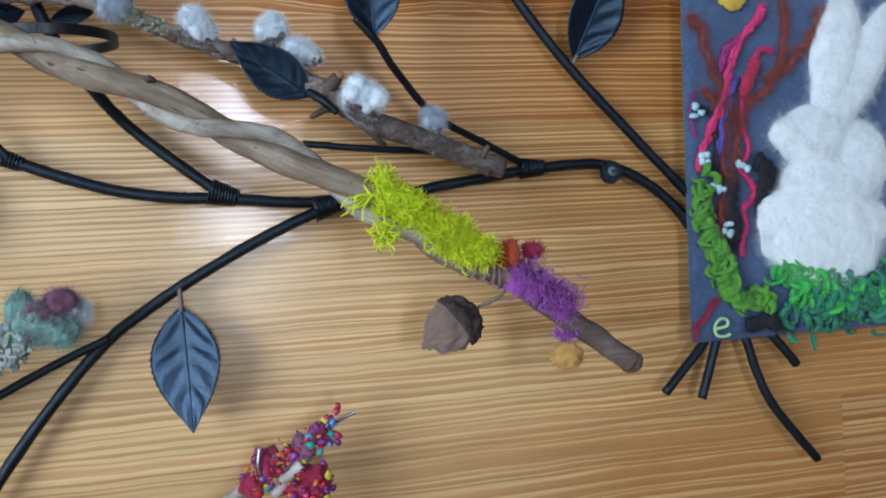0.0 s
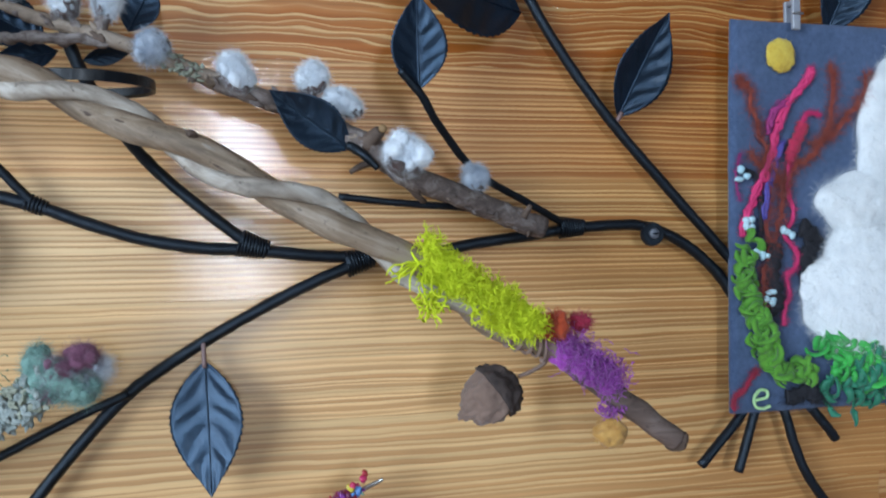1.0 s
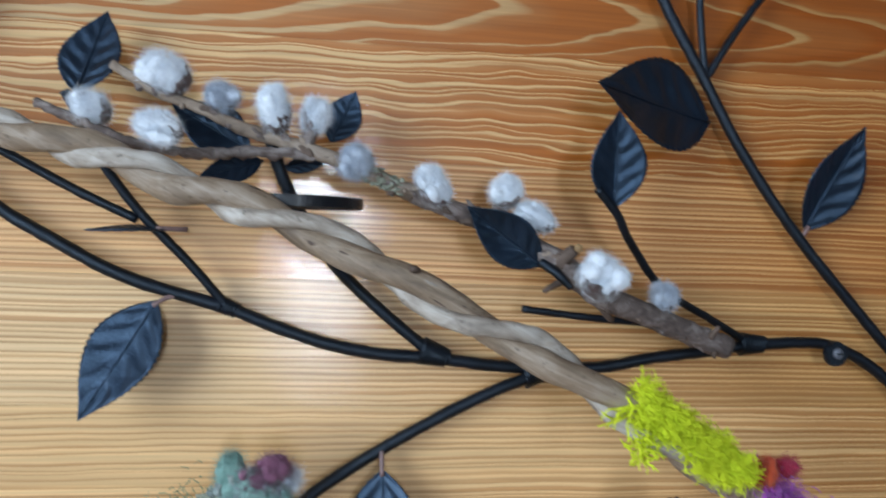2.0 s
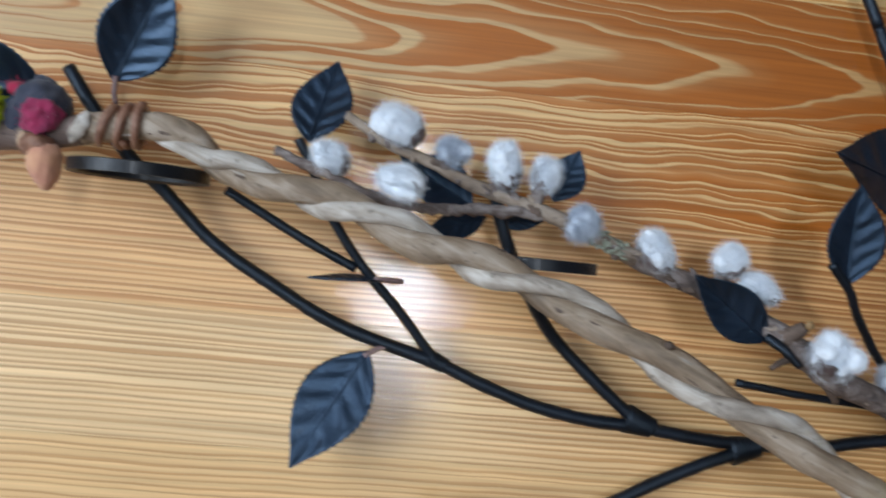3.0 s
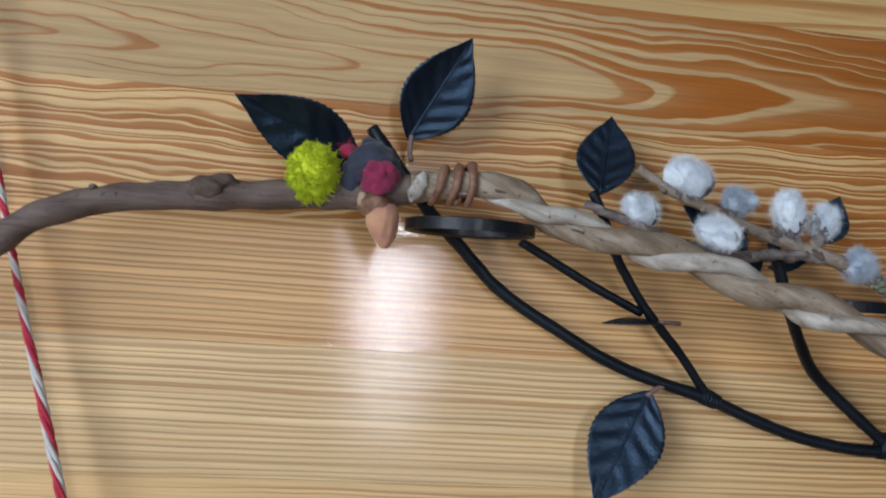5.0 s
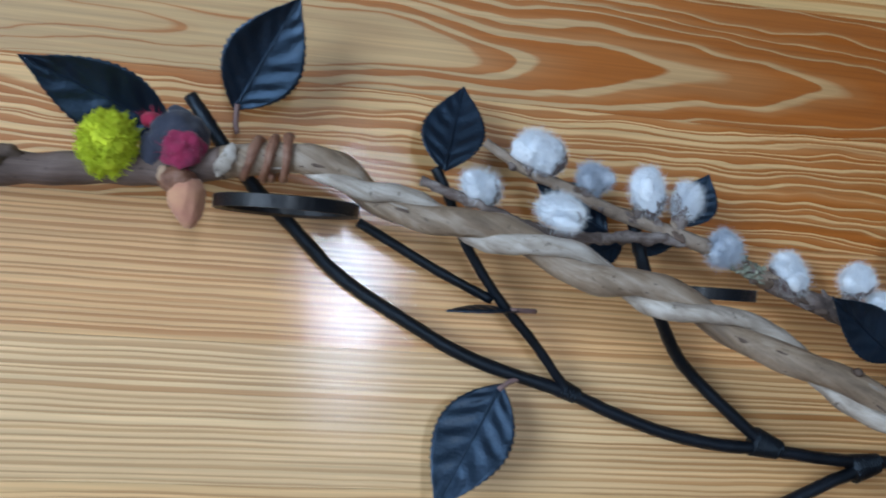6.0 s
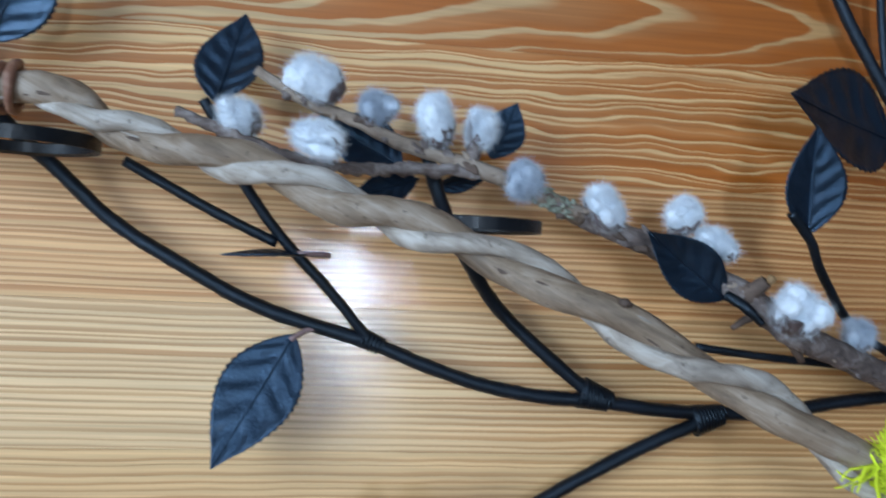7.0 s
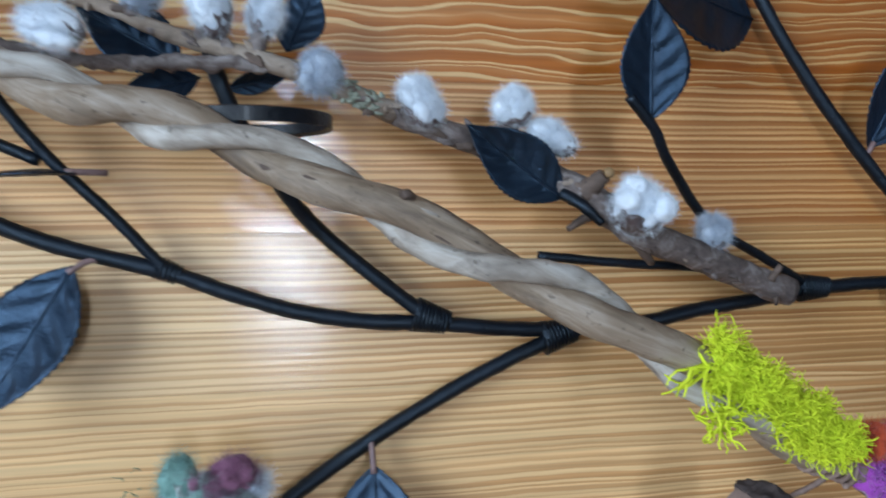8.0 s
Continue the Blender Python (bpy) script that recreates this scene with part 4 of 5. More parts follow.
purple = thing("wool_locks", "curly purple dyed wool locks bound on the stick", "wool")
bm = bmesh.new()
for k in range(1100):
    s = rng.random()
    p = Vector((0.0085, -0.0950, 1.4845)).lerp(Vector((0.0365, -0.0880, 1.4665)), s) + Vector((rng.gauss(0, 0.0028), rng.gauss(-0.001, 0.003), rng.gauss(0.0015, 0.0036)))
    d = Vector((rng.gauss(0, 1), rng.gauss(-0.4, 0.8), rng.gauss(0, 1))).normalized()
    thread(bm, p, d, rng.uniform(0.004, 0.010), 0.00024, rng, 0.75, 9)
for k in range(60):
    thread(bm, Vector((0.0350, -0.0840, 1.4555)) + Vector((rng.gauss(0, 0.003), rng.gauss(0, 0.002), rng.gauss(0, 0.0015))), (rng.gauss(0, 1), rng.gauss(0, 1), rng.gauss(0, 0.6)), 0.005, 0.0004, rng, 0.8, 6)
part("fleece", bm, PURPLE, purple)
bm = bmesh.new()
for s in (0.1, 0.35, 0.6, 0.85):
    lump(bm, Vector((0.0085, -0.0930, 1.4845)).lerp(Vector((0.0365, -0.0860, 1.4665)), s), (0.0062, 0.005, 0.0068), 0.4, 240, 3)
part("padding", bm, PURPLE, purple)
wool_ball("felt_bead", (0.0355, -0.0820, 1.4455), (0.0070, 0.0062, 0.0060), GOLD_FELT, "ochre felted wool bead hanging below the stick", "bead", 900, length=0.0028, rough=0.32, seed=4)

cord = thing("string_binding", "taupe linen string wound round the stick and holding an acorn", "string")
for k in range(5):
    c0 = along(-0.0125 + 0.0036 * k)
    line = [c0 + Vector((0.0012 * math.sin(a + k), -math.cos(a) * 0.0068, math.sin(a) * 0.0070 + 0.0018 * math.cos(a))) for a in [j / 18 * 2 * math.pi for j in range(20)]]
    bm = bmesh.new()
    sweep(bm, line, 0.0008, 6, 0.2, 600)
    part("turn", bm, STRING, cord)
part("hanging_end", rod([(0.0010, -0.0930, 1.4790), (0.0085, -0.0860, 1.4790), (0.0118, -0.0740, 1.4800), (0.0119, -0.0680, 1.4745), (0.0060, -0.0660, 1.4705), (0.0005, -0.0660, 1.4688)], 0.0010, 6, 8, 0.25, 500), STRING, cord)

acorn = thing("acorn", "felted taupe acorn with a dark umber cap hanging on string", "acorn")


def lathe(profile, place, axis, mat, name, parent, rough, label="", sides=28):
    axis = Vector(axis).normalized()
    e = axis.orthogonal().normalized()
    g = axis.cross(e)
    bm = bmesh.new()
    loops = []
    for h, r in profile:
        loops.append([bm.verts.new(Vector(place) + axis * h + (e * math.cos(2 * math.pi * k / sides) + g * math.sin(2 * math.pi * k / sides)) * max(r, 1e-5)) for k in range(sides)])
    for a, b in zip(loops, loops[1:]):
        for k in range(sides):
            bm.faces.new((a[k], a[(k + 1) % sides], b[(k + 1) % sides], b[k]))
    bm.faces.new(loops[0][::-1])
    bm.faces.new(loops[-1])
    bmesh.ops.subdivide_edges(bm, edges=list(bm.edges), cuts=2, use_grid_fill=True, smooth=0.6)
    for v in bm.verts:
        v.co += (v.co - Vector(place)).normalized() * rough * (1.5 * noise.noise(v.co * 150) + 0.8 * noise.noise(v.co * 480) + 0.35 * noise.noise(v.co * 1100))
    bmesh.ops.recalc_face_normals(bm, faces=bm.faces)
    return part(name, bm, mat, parent, label)


AX = (-0.80, 0.05, -0.55)
lathe([(-0.004, 0.0085), (0.000, 0.0118), (0.005, 0.0125), (0.010, 0.0112), (0.0145, 0.0080), (0.0175, 0.0042), (0.0200, 0.0026), (0.0215, 0.0004)], (-0.0095, -0.066, 1.4630), AX, NUT, "nut", acorn, 0.0020)
lathe([(-0.0085, 0.0006), (-0.0080, 0.0045), (-0.0055, 0.0095), (-0.0015, 0.0128), (0.0020, 0.0136), (0.0035, 0.0130), (0.0030, 0.0110)], (-0.0075, -0.066, 1.4640), AX, CAP, "cap", acorn, 0.0020, "dark rough cap")

acorn.matrix_basis = Matrix.Translation((-0.0085, -0.066, 1.4635)) @ Matrix.Scale(0.90, 4) @ Matrix.Translation((0.0085, 0.066, -1.4635))
moss_ball = thing("moss_ball", "lime green ball of dyed moss on the stick", "moss")
bm = bmesh.new()
C = Vector((-0.3893, -0.0480, 1.6300))
lump(bm, C, (0.0090, 0.0084, 0.0108), 0.25, 300, 4)
for k in range(1500):
    d = Vector((rng.gauss(0, 1), rng.gauss(-0.3, 1), rng.gauss(0, 1))).normalized()
    p = C + Vector((d.x * 0.0090, d.y * 0.0084, d.z * 0.0108)) * (0.9 + 0.2 * noise.noise(d * 4))
    line = thread(bm, p, d + Vector((rng.gauss(0, 0.6), rng.gauss(0, 0.6), rng.gauss(0, 0.6))), rng.uniform(0.0022, 0.0050), 0.00034, rng, 0.5, 5)
    thread(bm, line[2], d + Vector((rng.gauss(0, 0.9), rng.gauss(0, 0.9), rng.gauss(0, 0.9))), rng.uniform(0.001, 0.0022), 0.00028, rng, 0.5, 3)
part("moss_cover", bm, MOSS_BALL, moss_ball)

nut = thing("felted_bud", "felted bud with indigo hood, raspberry middle and peach tip", "felt bud")
bm = bmesh.new()
lump(bm, (-0.3655, -0.0450, 1.6350), (0.0112, 0.0095, 0.0088), 0.22, 150, 4)
lump(bm, (-0.3740, -0.0450, 1.6300), (0.0050, 0.0060, 0.0080), 0.25, 200, 3)
fibres(bm, (-0.3655, -0.0450, 1.6350), (0.0112, 0.0095, 0.0088), 200, 0.003, 0.00008, rng, 0.7, 0.9)
lump(bm, (-0.3668, -0.0430, 1.6425), (0.0048, 0.0042, 0.0052), 0.25, 200, 3)
part("hood", bm, INDIGO, nut, "slate indigo felt hood")
bm = bmesh.new()
lump(bm, (-0.3632, -0.0530, 1.6295), (0.0072, 0.0045, 0.0068), 0.3, 260, 4)
fibres(bm, (-0.3632, -0.0530, 1.6295), (0.0072, 0.0045, 0.0068), 160, 0.003, 0.0001, rng, 0.9, 0.9)
part("middle", bm, RASPBERRY, nut, "raspberry felt middle")
bm = bmesh.new()
lump(bm, (-0.3640, -0.0505, 1.6190), (0.0068, 0.0060, 0.0050), 0.2, 200, 3)
part("neck", bm, TENDRIL, nut)
lathe([(-0.006, 0.0050), (-0.002, 0.0064), (0.003, 0.0063), (0.0065, 0.0050), (0.0092, 0.0031), (0.0110, 0.0010)], (-0.3608, -0.0505, 1.6130), (0.12, 0.0, -1), PEACH, "tip", nut, 0.0006, "peach and amber felt tip")
wool_ball("felt_tuft", (-0.3760, -0.0450, 1.6408), (0.0034, 0.0030, 0.0030), CRIMSON, "crimson felt tuft beside the green moss ball", "felt", 80, rough=0.3, seed=6)
bm = bmesh.new()
lump(bm, (-0.3478, -0.0545, 1.6268), (0.0030, 0.0016, 0.0066), 0.3, 260, 3, Matrix.Rotation(radians(25), 3, "Y"))
part("bare_patch", bm, VINE, stick, "bleached bare patch")
bm = bmesh.new()
lump(bm, (-0.3693, -0.0515, 1.6205), (0.0024, 0.0018, 0.0032), 0.3, 260, 3)
part("bud_scar", bm, mottled("beige bud scar", (0.35, 0.22, 0.13), (0.52, 0.36, 0.24), 300, 0.7), stick)

# ---- the felt picture card ----
card = thing("felt_picture_card", "slate blue felt card with wool picture hanging before the wall", "picture")
bm = bmesh.new()
NX, NZ = 30, 42
X0, X1, Z0, Z1 = 0.1330, 0.2830, 1.4350, 1.6435
for z in range(NZ + 1):
    for x in range(NX + 1):
        u, v = x / NX, z / NZ
        q = Vector((X0 + (X1 - X0) * u + 0.004 * v, -0.0200, Z0 + (Z1 - Z0) * v))
        q.y += 0.0012 * noise.noise(q * 22)
        if x in (0, NX):
            q.x += 0.0004 * noise.noise(q * 300)
        if z in (0, NZ):
            q.z += 0.0005 * noise.noise(q * 300)
        bm.verts.new(q)
bm.verts.ensure_lookup_table()
for z in range(NZ):
    for x in range(NX):
        i = z * (NX + 1) + x
        bm.faces.new((bm.verts[i], bm.verts[i + 1], bm.verts[i + NX + 2], bm.verts[i + NX + 1]))
bmesh.ops.recalc_face_normals(bm, faces=bm.faces)
bmesh.ops.solidify(bm, geom=list(bm.faces), thickness=0.0022)
rim = random.Random(3)
for k in range(420):
    s = rim.random()
    p = Vector((X0 + 0.004 * s, -0.021, Z0 + (Z1 - Z0) * s)) if k % 2 else Vector((X0 + (X1 - X0) * s, -0.021, Z0))
    out = Vector((-1, 0, rim.gauss(0, 0.7))) if k % 2 else Vector((rim.gauss(0, 0.7), 0, -1))
    thread(bm, p, out, rim.uniform(0.0008, 0.0022), 0.00006, rim, 0.5, 3)
part("backing", bm, CARD, card)
Y = -0.0225


def flat_wool(name, pieces, mat, label, hairs, depth=0.0032, grain=120, seed=0, length=0.0045):
    """Needle-felted wool: low uneven mounds with loose fibres."""
    rg = random.Random(seed)
    bm = bmesh.new()
    for x, z, rx, rz, lean in pieces:
        turn = Matrix.Rotation(radians(lean), 3, "Y")
        lump(bm, (x, Y, z), (rx, depth * (0.7 + rx / 0.03 * 0.3), rz), 0.13, grain, 5, turn)
        fibres(bm, (x, Y - 0.0006, z), (rx, depth * 0.9, rz), int(hairs * rx * rz / 0.0006), length, 0.00005, rg, 1.6, 0.96, turn)
    return part(name, bm, mat, card, label)


flat_wool("white_wool_shape", [(0.2165, 1.4930, 0.0410, 0.0330, 0), (0.2180, 1.5180, 0.0290, 0.0210, 0), (0.2120, 1.5450, 0.0225, 0.0180, -8), (0.1975, 1.5470, 0.0125, 0.0100, 0), (0.2290, 1.5880, 0.0150, 0.0400, 12), (0.2480, 1.5850, 0.0120, 0.0400, 30), (0.2420, 1.5300, 0.0180, 0.0240, 0)], WOOL, "plain white needle-felted wool shape", 7000, 0.0062, 60, 1, 0.0065)
flat_wool("moon", [(0.1652, 1.6250, 0.0088, 0.0092, 0)], MOON, "round yellow felt moon", 1600, 0.0034, 260, 2, 0.0025)


def yarn(name, pts, r, mat, label="", wander=0.0, seed=0, flat=0.6, steps=10):
    rg = random.Random(seed)
    line = spline([(x, Y, z) for x, z in pts], steps)
    line = [p + Vector((noise.noise(p * 160 + Vector((seed, 0, 0))) * wander, -abs(noise.noise(p * 230)) * 0.0008, noise.noise(p * 160 + Vector((0, seed, 7))) * wander)) for p in line]
    bm = bmesh.new()
    if flat > 0.3 and r < 0.003:
        for k in range(5):
            sub = [p + Vector((noise.noise(p * 190 + Vector((k * 3.1, 0, 0))), -0.35 * abs(noise.noise(p * 170 + Vector((0, k, 0)))), noise.noise(p * 190 + Vector((0, k * 2.3, 5))))) * r * 1.5 for p in line]
            sweep(bm, sub, lambda s: r * 0.42 * (0.7 + 0.5 * abs(math.sin(s * 19 + k))), 5, 0.3, 700)
    else:
        sweep(bm, line, lambda s: r * (0.75 + 0.5 * abs(math.sin(s * 23 + seed))) * min(1, 4 * (1.02 - s)), 7, 0.35, 500, flat)
    for p in line[::2]:
        fibres(bm, p, (r, r * flat, r), 60 if flat > 0.3 else 110, 0.0026 if flat > 0.3 else 0.0058, 0.00006, rg, 0.9, 0.8)
    return part(name, bm, mat, card, label)


RUSTS = ([(0.1400, 1.6135), (0.1448, 1.6060), (0.1520, 1.5870), (0.1560, 1.5700), (0.1600, 1.5600)], [(0.2211, 1.6161), (0.2150, 1.6040), (0.2030, 1.5900), (0.1880, 1.5772), (0.1740, 1.5660), (0.1640, 1.5500)], [(0.1962, 1.6213), (0.1975, 1.6060), (0.1950, 1.5890), (0.1850, 1.5770)], [(0.1600, 1.5700), (0.1570, 1.5500), (0.1558, 1.5288), (0.1530, 1.5050), (0.1500, 1.4900)], [(0.1690, 1.5600), (0.1640, 1.5450), (0.1590, 1.5250)], [(0.1470, 1.5720), (0.1560, 1.5630), (0.1680, 1.5580)])
for i, pts in enumerate(RUSTS):
    yarn("rust_wool", pts, 0.0011, RUST, "felted rust red wool strand" if i == 0 else "", 0.0035, i + 1, 0.12)
for i, pts in enumerate(([(0.1845, 1.6190), (0.1800, 1.6120), (0.1690, 1.6000), (0.1640, 1.5900), (0.1606, 1.5800), (0.1560, 1.5650), (0.1486, 1.5534), (0.1430, 1.5400), (0.1406, 1.5300)], [(0.1690, 1.6000), (0.1610, 1.5960), (0.1570, 1.5850)])):
    yarn("magenta_yarn", pts, 0.0025, PINK if i == 0 else MAUVE, "magenta yarn strand" if i == 0 else "", 0.0012, 20 + i)
yarn("magenta_yarn", [(0.1890, 1.5940), (0.1819, 1.5945), (0.1750, 1.5850), (0.1693, 1.5682), (0.1680, 1.5540), (0.1710, 1.5400), (0.1660, 1.5300), (0.1722, 1.5200), (0.1722, 1.5120), (0.1660, 1.5080), (0.1680, 1.4980), (0.1650, 1.4900), (0.1638, 1.4820)], 0.0012, PINK, "", 0.001, 31)
yarn("magenta_yarn", [(0.1780, 1.5880), (0.1720, 1.5760), (0.1690, 1.5650)], 0.0034, CRIMSON, "", 0.001, 33)
yarn("magenta_yarn", [(0.1470, 1.4580), (0.1450, 1.4558), (0.1390, 1.4480), (0.1335, 1.4440), (0.1330, 1.4380)], 0.0014, CRIMSON, "crimson yarn strand", 0.001, 34)
yarn("violet_wool", [(0.1650, 1.5790), (0.1600, 1.5680), (0.1560, 1.5560), (0.1530, 1.5380)], 0.0022, VIOLET, "violet wool strand", 0.001, 35)
yarn("charcoal_wool", [(0.1430, 1.5640), (0.1500, 1.5580), (0.1520, 1.5400), (0.1500, 1.5250)], 0.0010, CHARCOAL, "charcoal wool strand", 0.001, 36)
yarn("charcoal_wool", [(0.1600, 1.5250), (0.1580, 1.5080), (0.1600, 1.4950), (0.1560, 1.4850)], 0.0042, CHARCOAL, "", 0.001, 37, 0.25)
yarn("charcoal_wool", [(0.1760, 1.5330), (0.1840, 1.5260), (0.1790, 1.5180), (0.1780, 1.5050)], 0.0048, CHARCOAL, "", 0.002, 38, 0.2)
yarn("charcoal_wool", [(0.1660, 1.4420), (0.1780, 1.4440), (0.1880, 1.4400)], 0.0040, CHARCOAL, "", 0.002, 39, 0.25)
yarn("mauve_thread", [(0.1400, 1.5720), (0.1370, 1.5620), (0.1385, 1.5480)], 0.0005, MAUVE, "", 0.001, 40)
krng = random.Random(8)
for x, z in ((0.1415, 1.5605), (0.1459, 1.5358), (0.1651, 1.5290), (0.1507, 1.5182), (0.1575, 1.4965)):
    for k in range(4):
        bm = bmesh.new()
        ox, oz = krng.uniform(-0.0045, 0.0045), krng.uniform(-0.0038, 0.0038)
        lump(bm, (x + ox, Y - 0.0015, z + oz), (krng.uniform(0.0019, 0.0029), 0.0016, krng.uniform(0.0014, 0.0026)), 0.35, 500, 2)
        part("thread_knot", bm, KNOTS, card, "pale blue thread knot")


def locks(name, pts, mat, n, r, spread, seed, label):
    """Loops of curly yarn laid along a line."""
    rg = random.Random(seed)
    base = spline([(x, Y - 0.001, z) for x, z in pts], 10)
    for k in range(n):
        p = base[rg.randrange(len(base))] + Vector((rg.gauss(0, spread), rg.uniform(-0.002, 0.0005), rg.gauss(0, spread)))
        a0, R, arc = rg.uniform(0, 6.28), rg.uniform(0.0024, 0.0056), rg.uniform(2.2, 4.6)
        tilt = Matrix.Rotation(rg.gauss(0, 0.7), 3, "X") @ Matrix.Rotation(rg.gauss(0, 0.7), 3, "Z")
        line = [p + tilt @ Vector((math.cos(a0 + a) * R + a * 0.0006, 0.0005 * math.sin(a * 2), math.sin(a0 + a) * R)) for a in [i / 10 * arc for i in range(11)]]
        bm = bmesh.new()
        sweep(bm, line, lambda s: r * (0.35 + 0.9 * math.sin(math.pi * s)), 6, 0.35, 600, 0.45)
        part(name, bm, mat, card, label)


locks("green_lock", [(0.1400, 1.5270), (0.1408, 1.5050), (0.1440, 1.4880)], GREEN, 40, 0.0021, 0.0016, 41, "looped leaf green yarn")
locks("green_lock", [(0.1480, 1.4860), (0.1490, 1.4740), (0.1550, 1.4600)], GREEN, 46, 0.0022, 0.0026, 42, "looped leaf green yarn")
locks("green_lock", [(0.1560, 1.4560), (0.1700, 1.4550), (0.1790, 1.4540)], GREEN, 30, 0.0019, 0.0026, 43, "looped leaf green yarn")
locks("emerald_lock", [(0.1890, 1.4700), (0.2000, 1.4680), (0.2080, 1.4600), (0.2180, 1.4650)], EMERALD, 90, 0.0018, 0.0042, 44, "curly emerald wool locks")
locks("emerald_lock", [(0.1960, 1.4520), (0.2150, 1.4520), (0.2350, 1.4540), (0.2600, 1.4640)], EMERALD, 70, 0.0018, 0.0050, 45, "curly emerald wool locks")
locks("deep_green_lock", [(0.2000, 1.4480), (0.2250, 1.4520), (0.2500, 1.4520), (0.2750, 1.4550)], DEEP_GREEN, 220, 0.0018, 0.0070, 46, "dark teal green wool locks")
bm = bmesh.new()
sweep(bm, spline([(0.1455, Y - 0.001, 1.4422), (0.1520, Y - 0.001, 1.4432), (0.1522, Y - 0.001, 1.4466), (0.1480, Y - 0.001, 1.4472), (0.1447, Y - 0.001, 1.4435), (0.1455, Y - 0.001, 1.4388), (0.1500, Y - 0.001, 1.4375), (0.1540, Y - 0.001, 1.4385)], 8), 0.0009, 7, 0.15, 500)
part("letter_e", bm, MINT, card, "letter e in mint green yarn")

clip = thing("paper_clip_peg", "small grey plastic peg holding the felt card", "clip")
part("front_jaw", box_bm(0.1708, -0.0262, 1.6385, 0.1756, -0.0238, 1.6552, 0.0005), CLIP, clip, smooth=False)
part("back_jaw", box_bm(0.1708, -0.0196, 1.6385, 0.1756, -0.0174, 1.6552, 0.0005), CLIP, clip, smooth=False)
part("hinge", box_bm(0.1712, -0.0240, 1.6520, 0.1752, -0.0194, 1.6548, 0.0004), CLIP, clip, smooth=False)
part("spring", rod([(0.1700, -0.0268, 1.6470), (0.1732, -0.0272, 1.6470), (0.1764, -0.0268, 1.6470)], 0.0006, 6, 4), STEEL, clip)
clip.location = (0.0028, 0.0045, 0.0)
hang = thing("card_string", "thin brown cord looped above the felt card", "string")
part("cord", rod([(0.1732, -0.0220, 1.6545), (0.1725, -0.0210, 1.6620), (0.1600, -0.0190, 1.6600), (0.1480, -0.0180, 1.6560), (0.1400, -0.0170, 1.6565), (0.1420, -0.0160, 1.6610), (0.1600, -0.0150, 1.6650), (0.1900, -0.0150, 1.6700)], 0.0008, 6, 10, 0.2, 400), STRING, hang)

hang.location = card.location = (0.0028, 0.0045, 0.0)

# ---- the striped twine ----
twine = thing("striped_twine", "red and white baker's twine hanging before the pine wall", "string")
TL = [(-0.5569, -0.0140, 1.7716), (-0.5481, -0.0140, 1.7390), (-0.5371, -0.0140, 1.6983), (-0.5271, -0.0150, 1.6606), (-0.5171, -0.0160, 1.6236), (-0.5068, -0.0170, 1.5874), (-0.4992, -0.0180, 1.5614), (-0.4915, -0.0190, 1.5370), (-0.4827, -0.0200, 1.5083), (-0.4652, -0.0220, 1.4511)]
tl = spline(TL, 60)
for k in range(4):
    bm = bmesh.new()
    line = []
    for i, p in enumerate(tl):
        z = p.z
        a = k * math.pi / 2 + 2 * math.pi * ((1.79 - z) / 0.0155 if z > 1.57 else (1.79 - 1.57) / 0.0155 + (1.57 - z) / 0.030)
        r = 0.00085 if z > 1.58 else 0.00085 + 0.0005 * min(1, (1.58 - z) / 0.06)
        line.append(p + Vector((math.cos(a) * r, math.sin(a) * r, 0)))
    sweep(bm, line, lambda s: 0.00072 + 0.0003 * s, 6, 0.12, 900)
    part("strand", bm, RED_THREAD if k in (0, 1) else WHITE_THREAD, twine, "red cotton strand" if k in (0, 1) else "white cotton strand")

# ---- the lichen twig with felted wool ----
lich = thing("lichen_twig", "lichen-covered twig with teal and plum felted wool", "twig")
part("stem", rod([(-0.262, -0.026, 1.430), (-0.235, -0.026, 1.444), (-0.212, -0.027, 1.458), (-0.1950, -0.030, 1.4690), (-0.1800, -0.033, 1.4740), (-0.1700, -0.035, 1.4790)], lambda s: 0.0070 - 0.0035 * s, 10, 8, 0.3, 160), GREY_LICHEN, lich)
lr = random.Random(14)
for k in range(240):
    s = lr.random()
    p = Vector((-0.250, -0.030, 1.436)).lerp(Vector((-0.193, -0.034, 1.471)), s) + Vector((lr.uniform(-0.005, 0.005), -lr.uniform(0.002, 0.006), lr.uniform(-0.007, 0.008)))
    bm = bmesh.new()
    lump(bm, p, (lr.uniform(0.0010, 0.0034), lr.uniform(0.0005, 0.0012), lr.uniform(0.0007, 0.0022)), 1.0, 600, 3, Matrix.Rotation(lr.uniform(0, 3), 3, "Y"))
    part("lichen_flake", bm, GREY_LICHEN if k % 3 else LICHEN, lich)
bm = bmesh.new()
for k in range(160):
    p = Vector((-0.250, -0.030, 1.445)).lerp(Vector((-0.205, -0.032, 1.470)), lr.random()) + Vector((lr.gauss(0, 0.004), lr.gauss(0, 0.002), lr.gauss(0.002, 0.005)))
    thread(bm, p, (lr.gauss(0, 1), lr.gauss(-0.4, 0.6), lr.gauss(0.6, 0.8)), lr.uniform(0.002, 0.0045), 0.0003, lr, 0.5, 4)
part("bearded_lichen", bm, mottled("sage beard lichen", (0.14, 0.19, 0.10), (0.33, 0.38, 0.24), 300, 0.9), lich, "sage green bearded lichen")
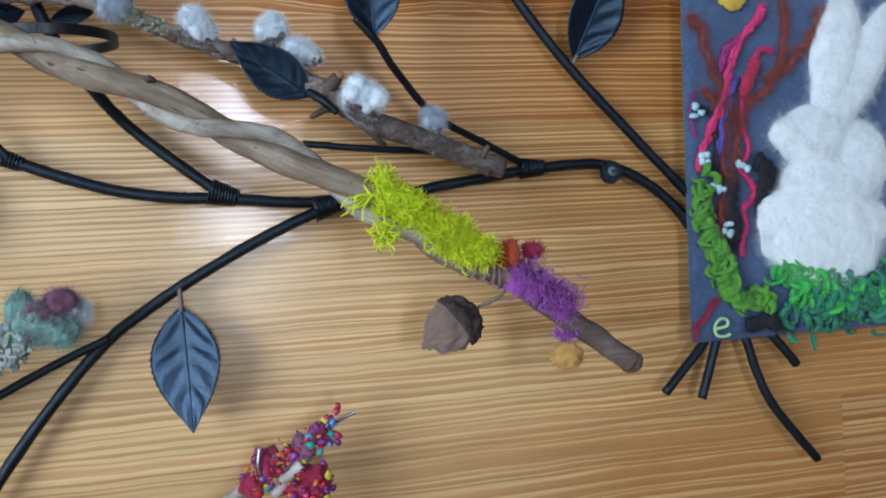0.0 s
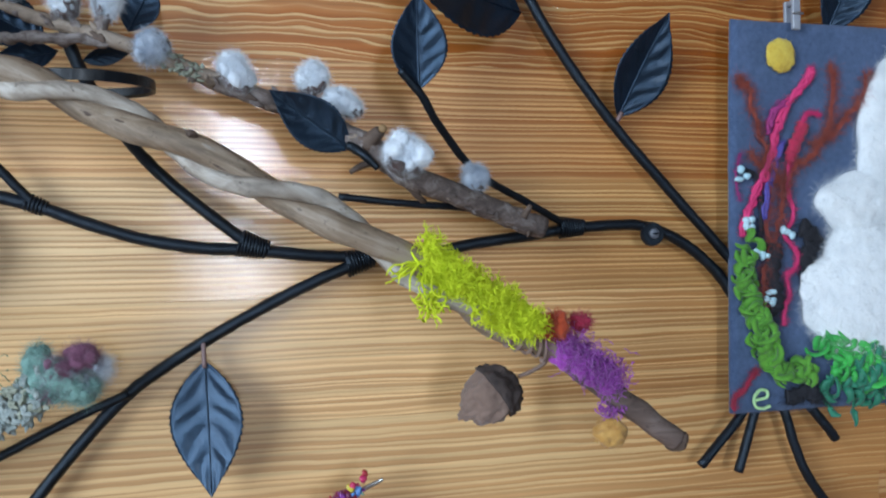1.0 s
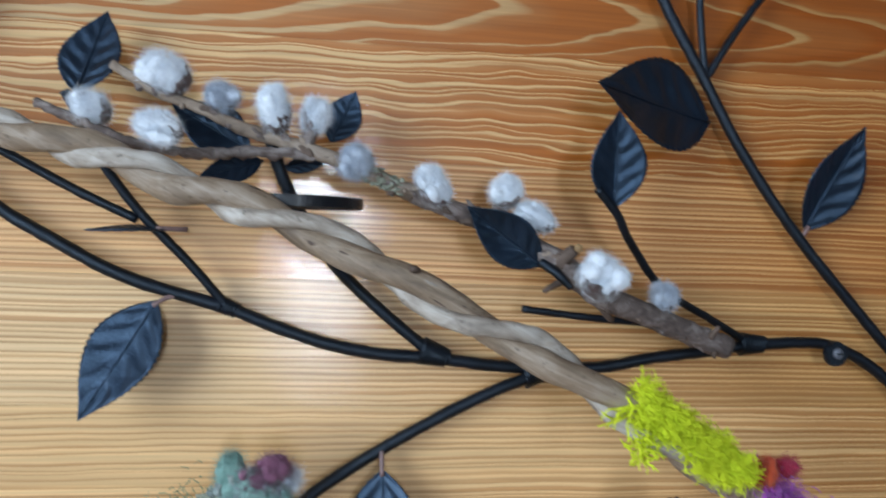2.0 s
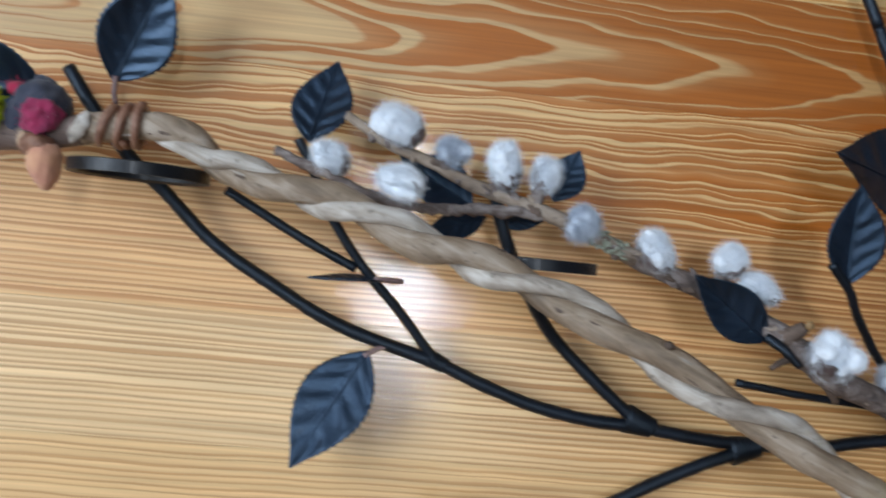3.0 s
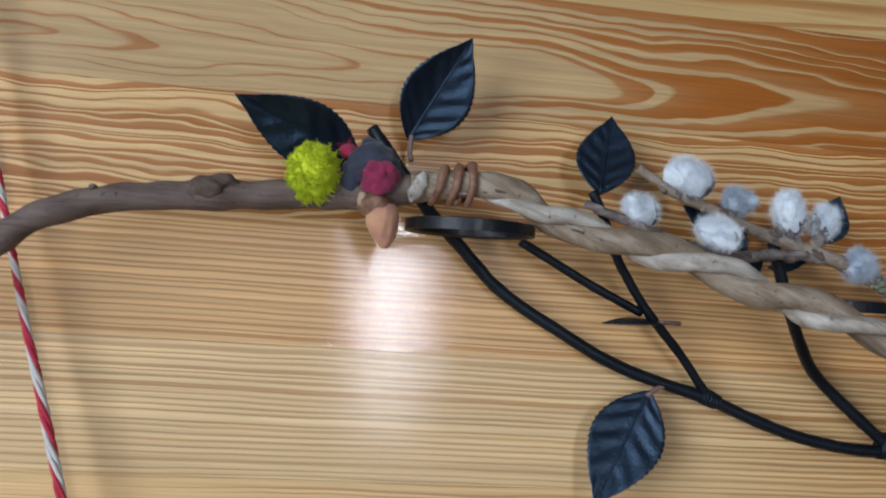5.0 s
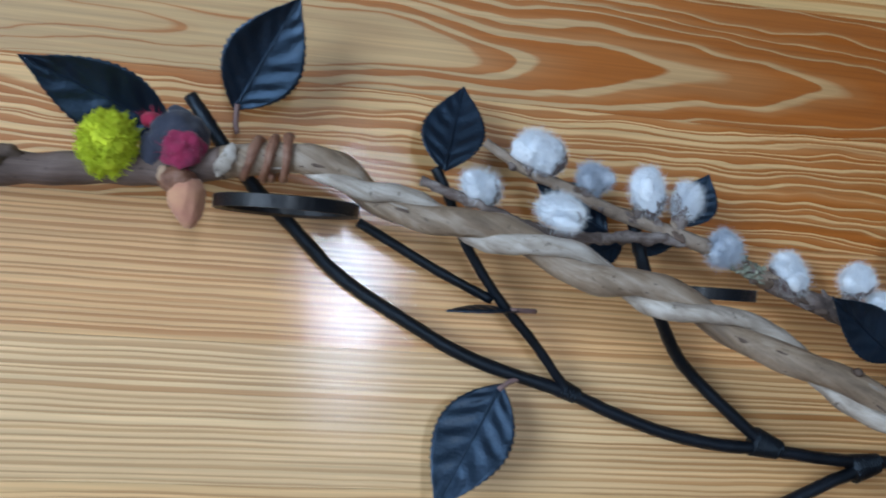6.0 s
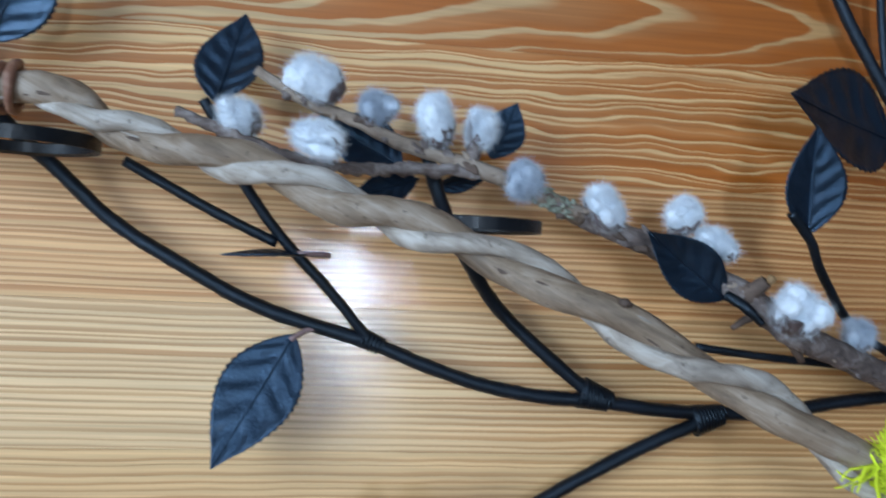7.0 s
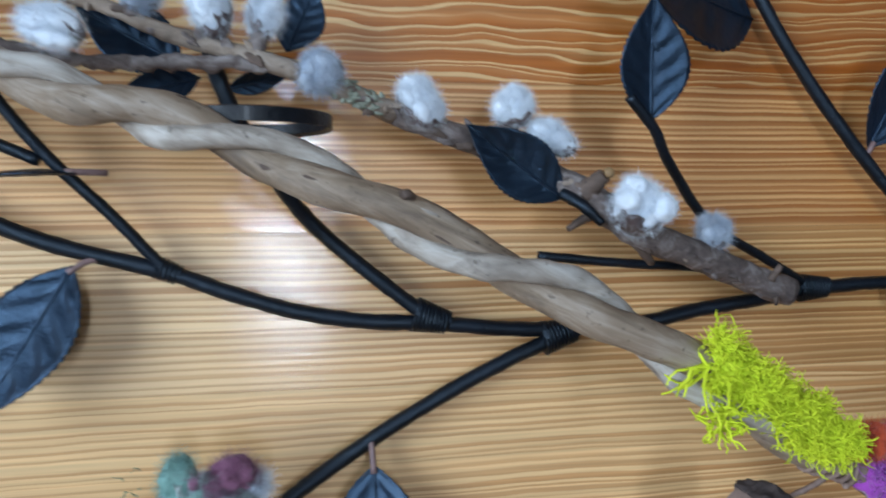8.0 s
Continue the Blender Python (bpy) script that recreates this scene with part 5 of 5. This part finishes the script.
for c, s, m, lab in (((-0.1965, -0.0350, 1.4770), (0.0058, 0.0058, 0.0120), TEAL, "teal felt bud"), ((-0.1870, -0.0390, 1.4730), (0.0080, 0.0070, 0.0085), TEAL, "teal felt"), ((-0.1800, -0.0380, 1.4700), (0.0075, 0.0065, 0.0070), TEAL, "teal felt"),
                     ((-0.1790, -0.0400, 1.4815), (0.0072, 0.0065, 0.0062), PLUM_FELT, "dusty plum felt"), ((-0.1850, -0.0420, 1.4780), (0.0045, 0.0040, 0.0045), PLUM_FELT, "dusty plum felt"), ((-0.1725, -0.0370, 1.4775), (0.0040, 0.0040, 0.0038), COTTON, "white fluff")):
    bm = bmesh.new()
    lump(bm, c, s, 0.3, 190, 4)
    fibres(bm, c, s, 2200, 0.0046, 0.00006, lr, 0.9, 0.88)
    part("felt", bm, m, lich, lab)
for k in range(70):
    c = Vector((-0.1830, -0.0410, 1.4745)) + Vector((lr.uniform(-0.010, 0.010), -lr.uniform(0, 0.003), lr.uniform(-0.007, 0.007)))
    s = lr.uniform(0.0008, 0.0022)
    bm = bmesh.new()
    lump(bm, c, (s * lr.uniform(0.8, 1.5), s, s), 0.5, 380, 3)
    fibres(bm, c, (s, s, s), 120, 0.0040, 0.00006, lr, 0.9, 0.9)
    part("felt_fleck", bm, lr.choice((TEAL, TEAL, PLUM_FELT, SILVER_DOWN, GREY_LICHEN)), lich)

# ---- the bead and felt twig ----
gem = thing("bead_twig", "twig covered in small bright red, purple and blue beads", "twig")
part("stem", rod([(-0.135, -0.030, 1.368), (-0.112, -0.030, 1.386), (-0.092, -0.030, 1.400), (-0.0657, -0.030, 1.4147)], lambda s: 0.0040 - 0.0018 * s, 9, 8, 0.25, 220), VINE, gem)
bm = bmesh.new()
line = [Vector((-0.0665, -0.030, 1.4143)).lerp(Vector((-0.0532, -0.030, 1.4198)), i / 60) for i in range(61)]
sweep(bm, line, lambda s: (0.0013 + 0.00025 * math.sin(s * 95)) * (1 - 0.35 * s), 8)
part("screw_pin", bm, STEEL, gem, "threaded steel pin")
part("wire_pin", rod([(-0.0998, -0.036, 1.3960), (-0.1003, -0.037, 1.4020), (-0.0992, -0.036, 1.4095)], 0.0009, 6, 5), STEEL, gem, "steel wire pin")
BEADS = [mottled("glossy bead", d, l, 400, 0.3, 0.2) for d, l in (((0.30, 0.01, 0.02), (0.62, 0.03, 0.05)), ((0.42, 0.02, 0.10), (0.75, 0.06, 0.16)), ((0.12, 0.02, 0.16), (0.32, 0.06, 0.36)), ((0.06, 0.14, 0.42), (0.20, 0.42, 0.75)), ((0.50, 0.10, 0.02), (0.75, 0.20, 0.05)), ((0.45, 0.36, 0.02), (0.68, 0.55, 0.06)), ((0.02, 0.20, 0.16), (0.08, 0.40, 0.34)), ((0.06, 0.008, 0.03), (0.24, 0.03, 0.10)))]
br = random.Random(17)
for c, s, mm in (((-0.0710, -0.031, 1.4110), (0.0055, 0.005, 0.0050), RASPBERRY), ((-0.0790, -0.031, 1.4050), (0.0060, 0.005, 0.0060), PLUM_FELT), ((-0.0960, -0.031, 1.4000), (0.0070, 0.006, 0.0075), RASPBERRY), ((-0.0780, -0.032, 1.3880), (0.0110, 0.006, 0.0085), CRIMSON), ((-0.1040, -0.031, 1.3900), (0.0060, 0.006, 0.0060), CRIMSON)):
    bm = bmesh.new()
    lump(bm, c, s, 0.4, 240, 4)
    fibres(bm, c, s, 160, 0.003, 0.0001, br, 0.9, 0.9)
    part("wool_filling", bm, mm, gem)
for k in range(230):
    s = br.random()
    if k < 130:
        p = Vector((-0.108, -0.030, 1.389)).lerp(Vector((-0.0650, -0.030, 1.4150)), s) + Vector((br.gauss(0, 0.003), -br.uniform(0.0025, 0.006), br.gauss(0.0005, 0.0036)))
    else:
        p = Vector((-0.0790, -0.032, 1.3840)) + Vector((br.gauss(0, 0.007), -br.uniform(0.0, 0.008), br.gauss(0, 0.007)))
    bm = bmesh.new()
    r = br.uniform(0.0007, 0.0019)
    lump(bm, p, (r * br.uniform(0.7, 1.5), r * 0.7, r * br.uniform(0.7, 1.3)), 0.7, 420, 2, Matrix.Rotation(br.uniform(0, 3), 3, "Y"))
    part("bead", bm, BEADS[br.choice((0, 0, 0, 1, 1, 2, 2, 2, 3, 4, 5, 6, 7, 7))], gem)
part("lower_stem", rod([(-0.094, -0.030, 1.385), (-0.088, -0.032, 1.392), (-0.080, -0.033, 1.3985)], 0.0034, 9, 6, 0.3, 240), VINE, gem)
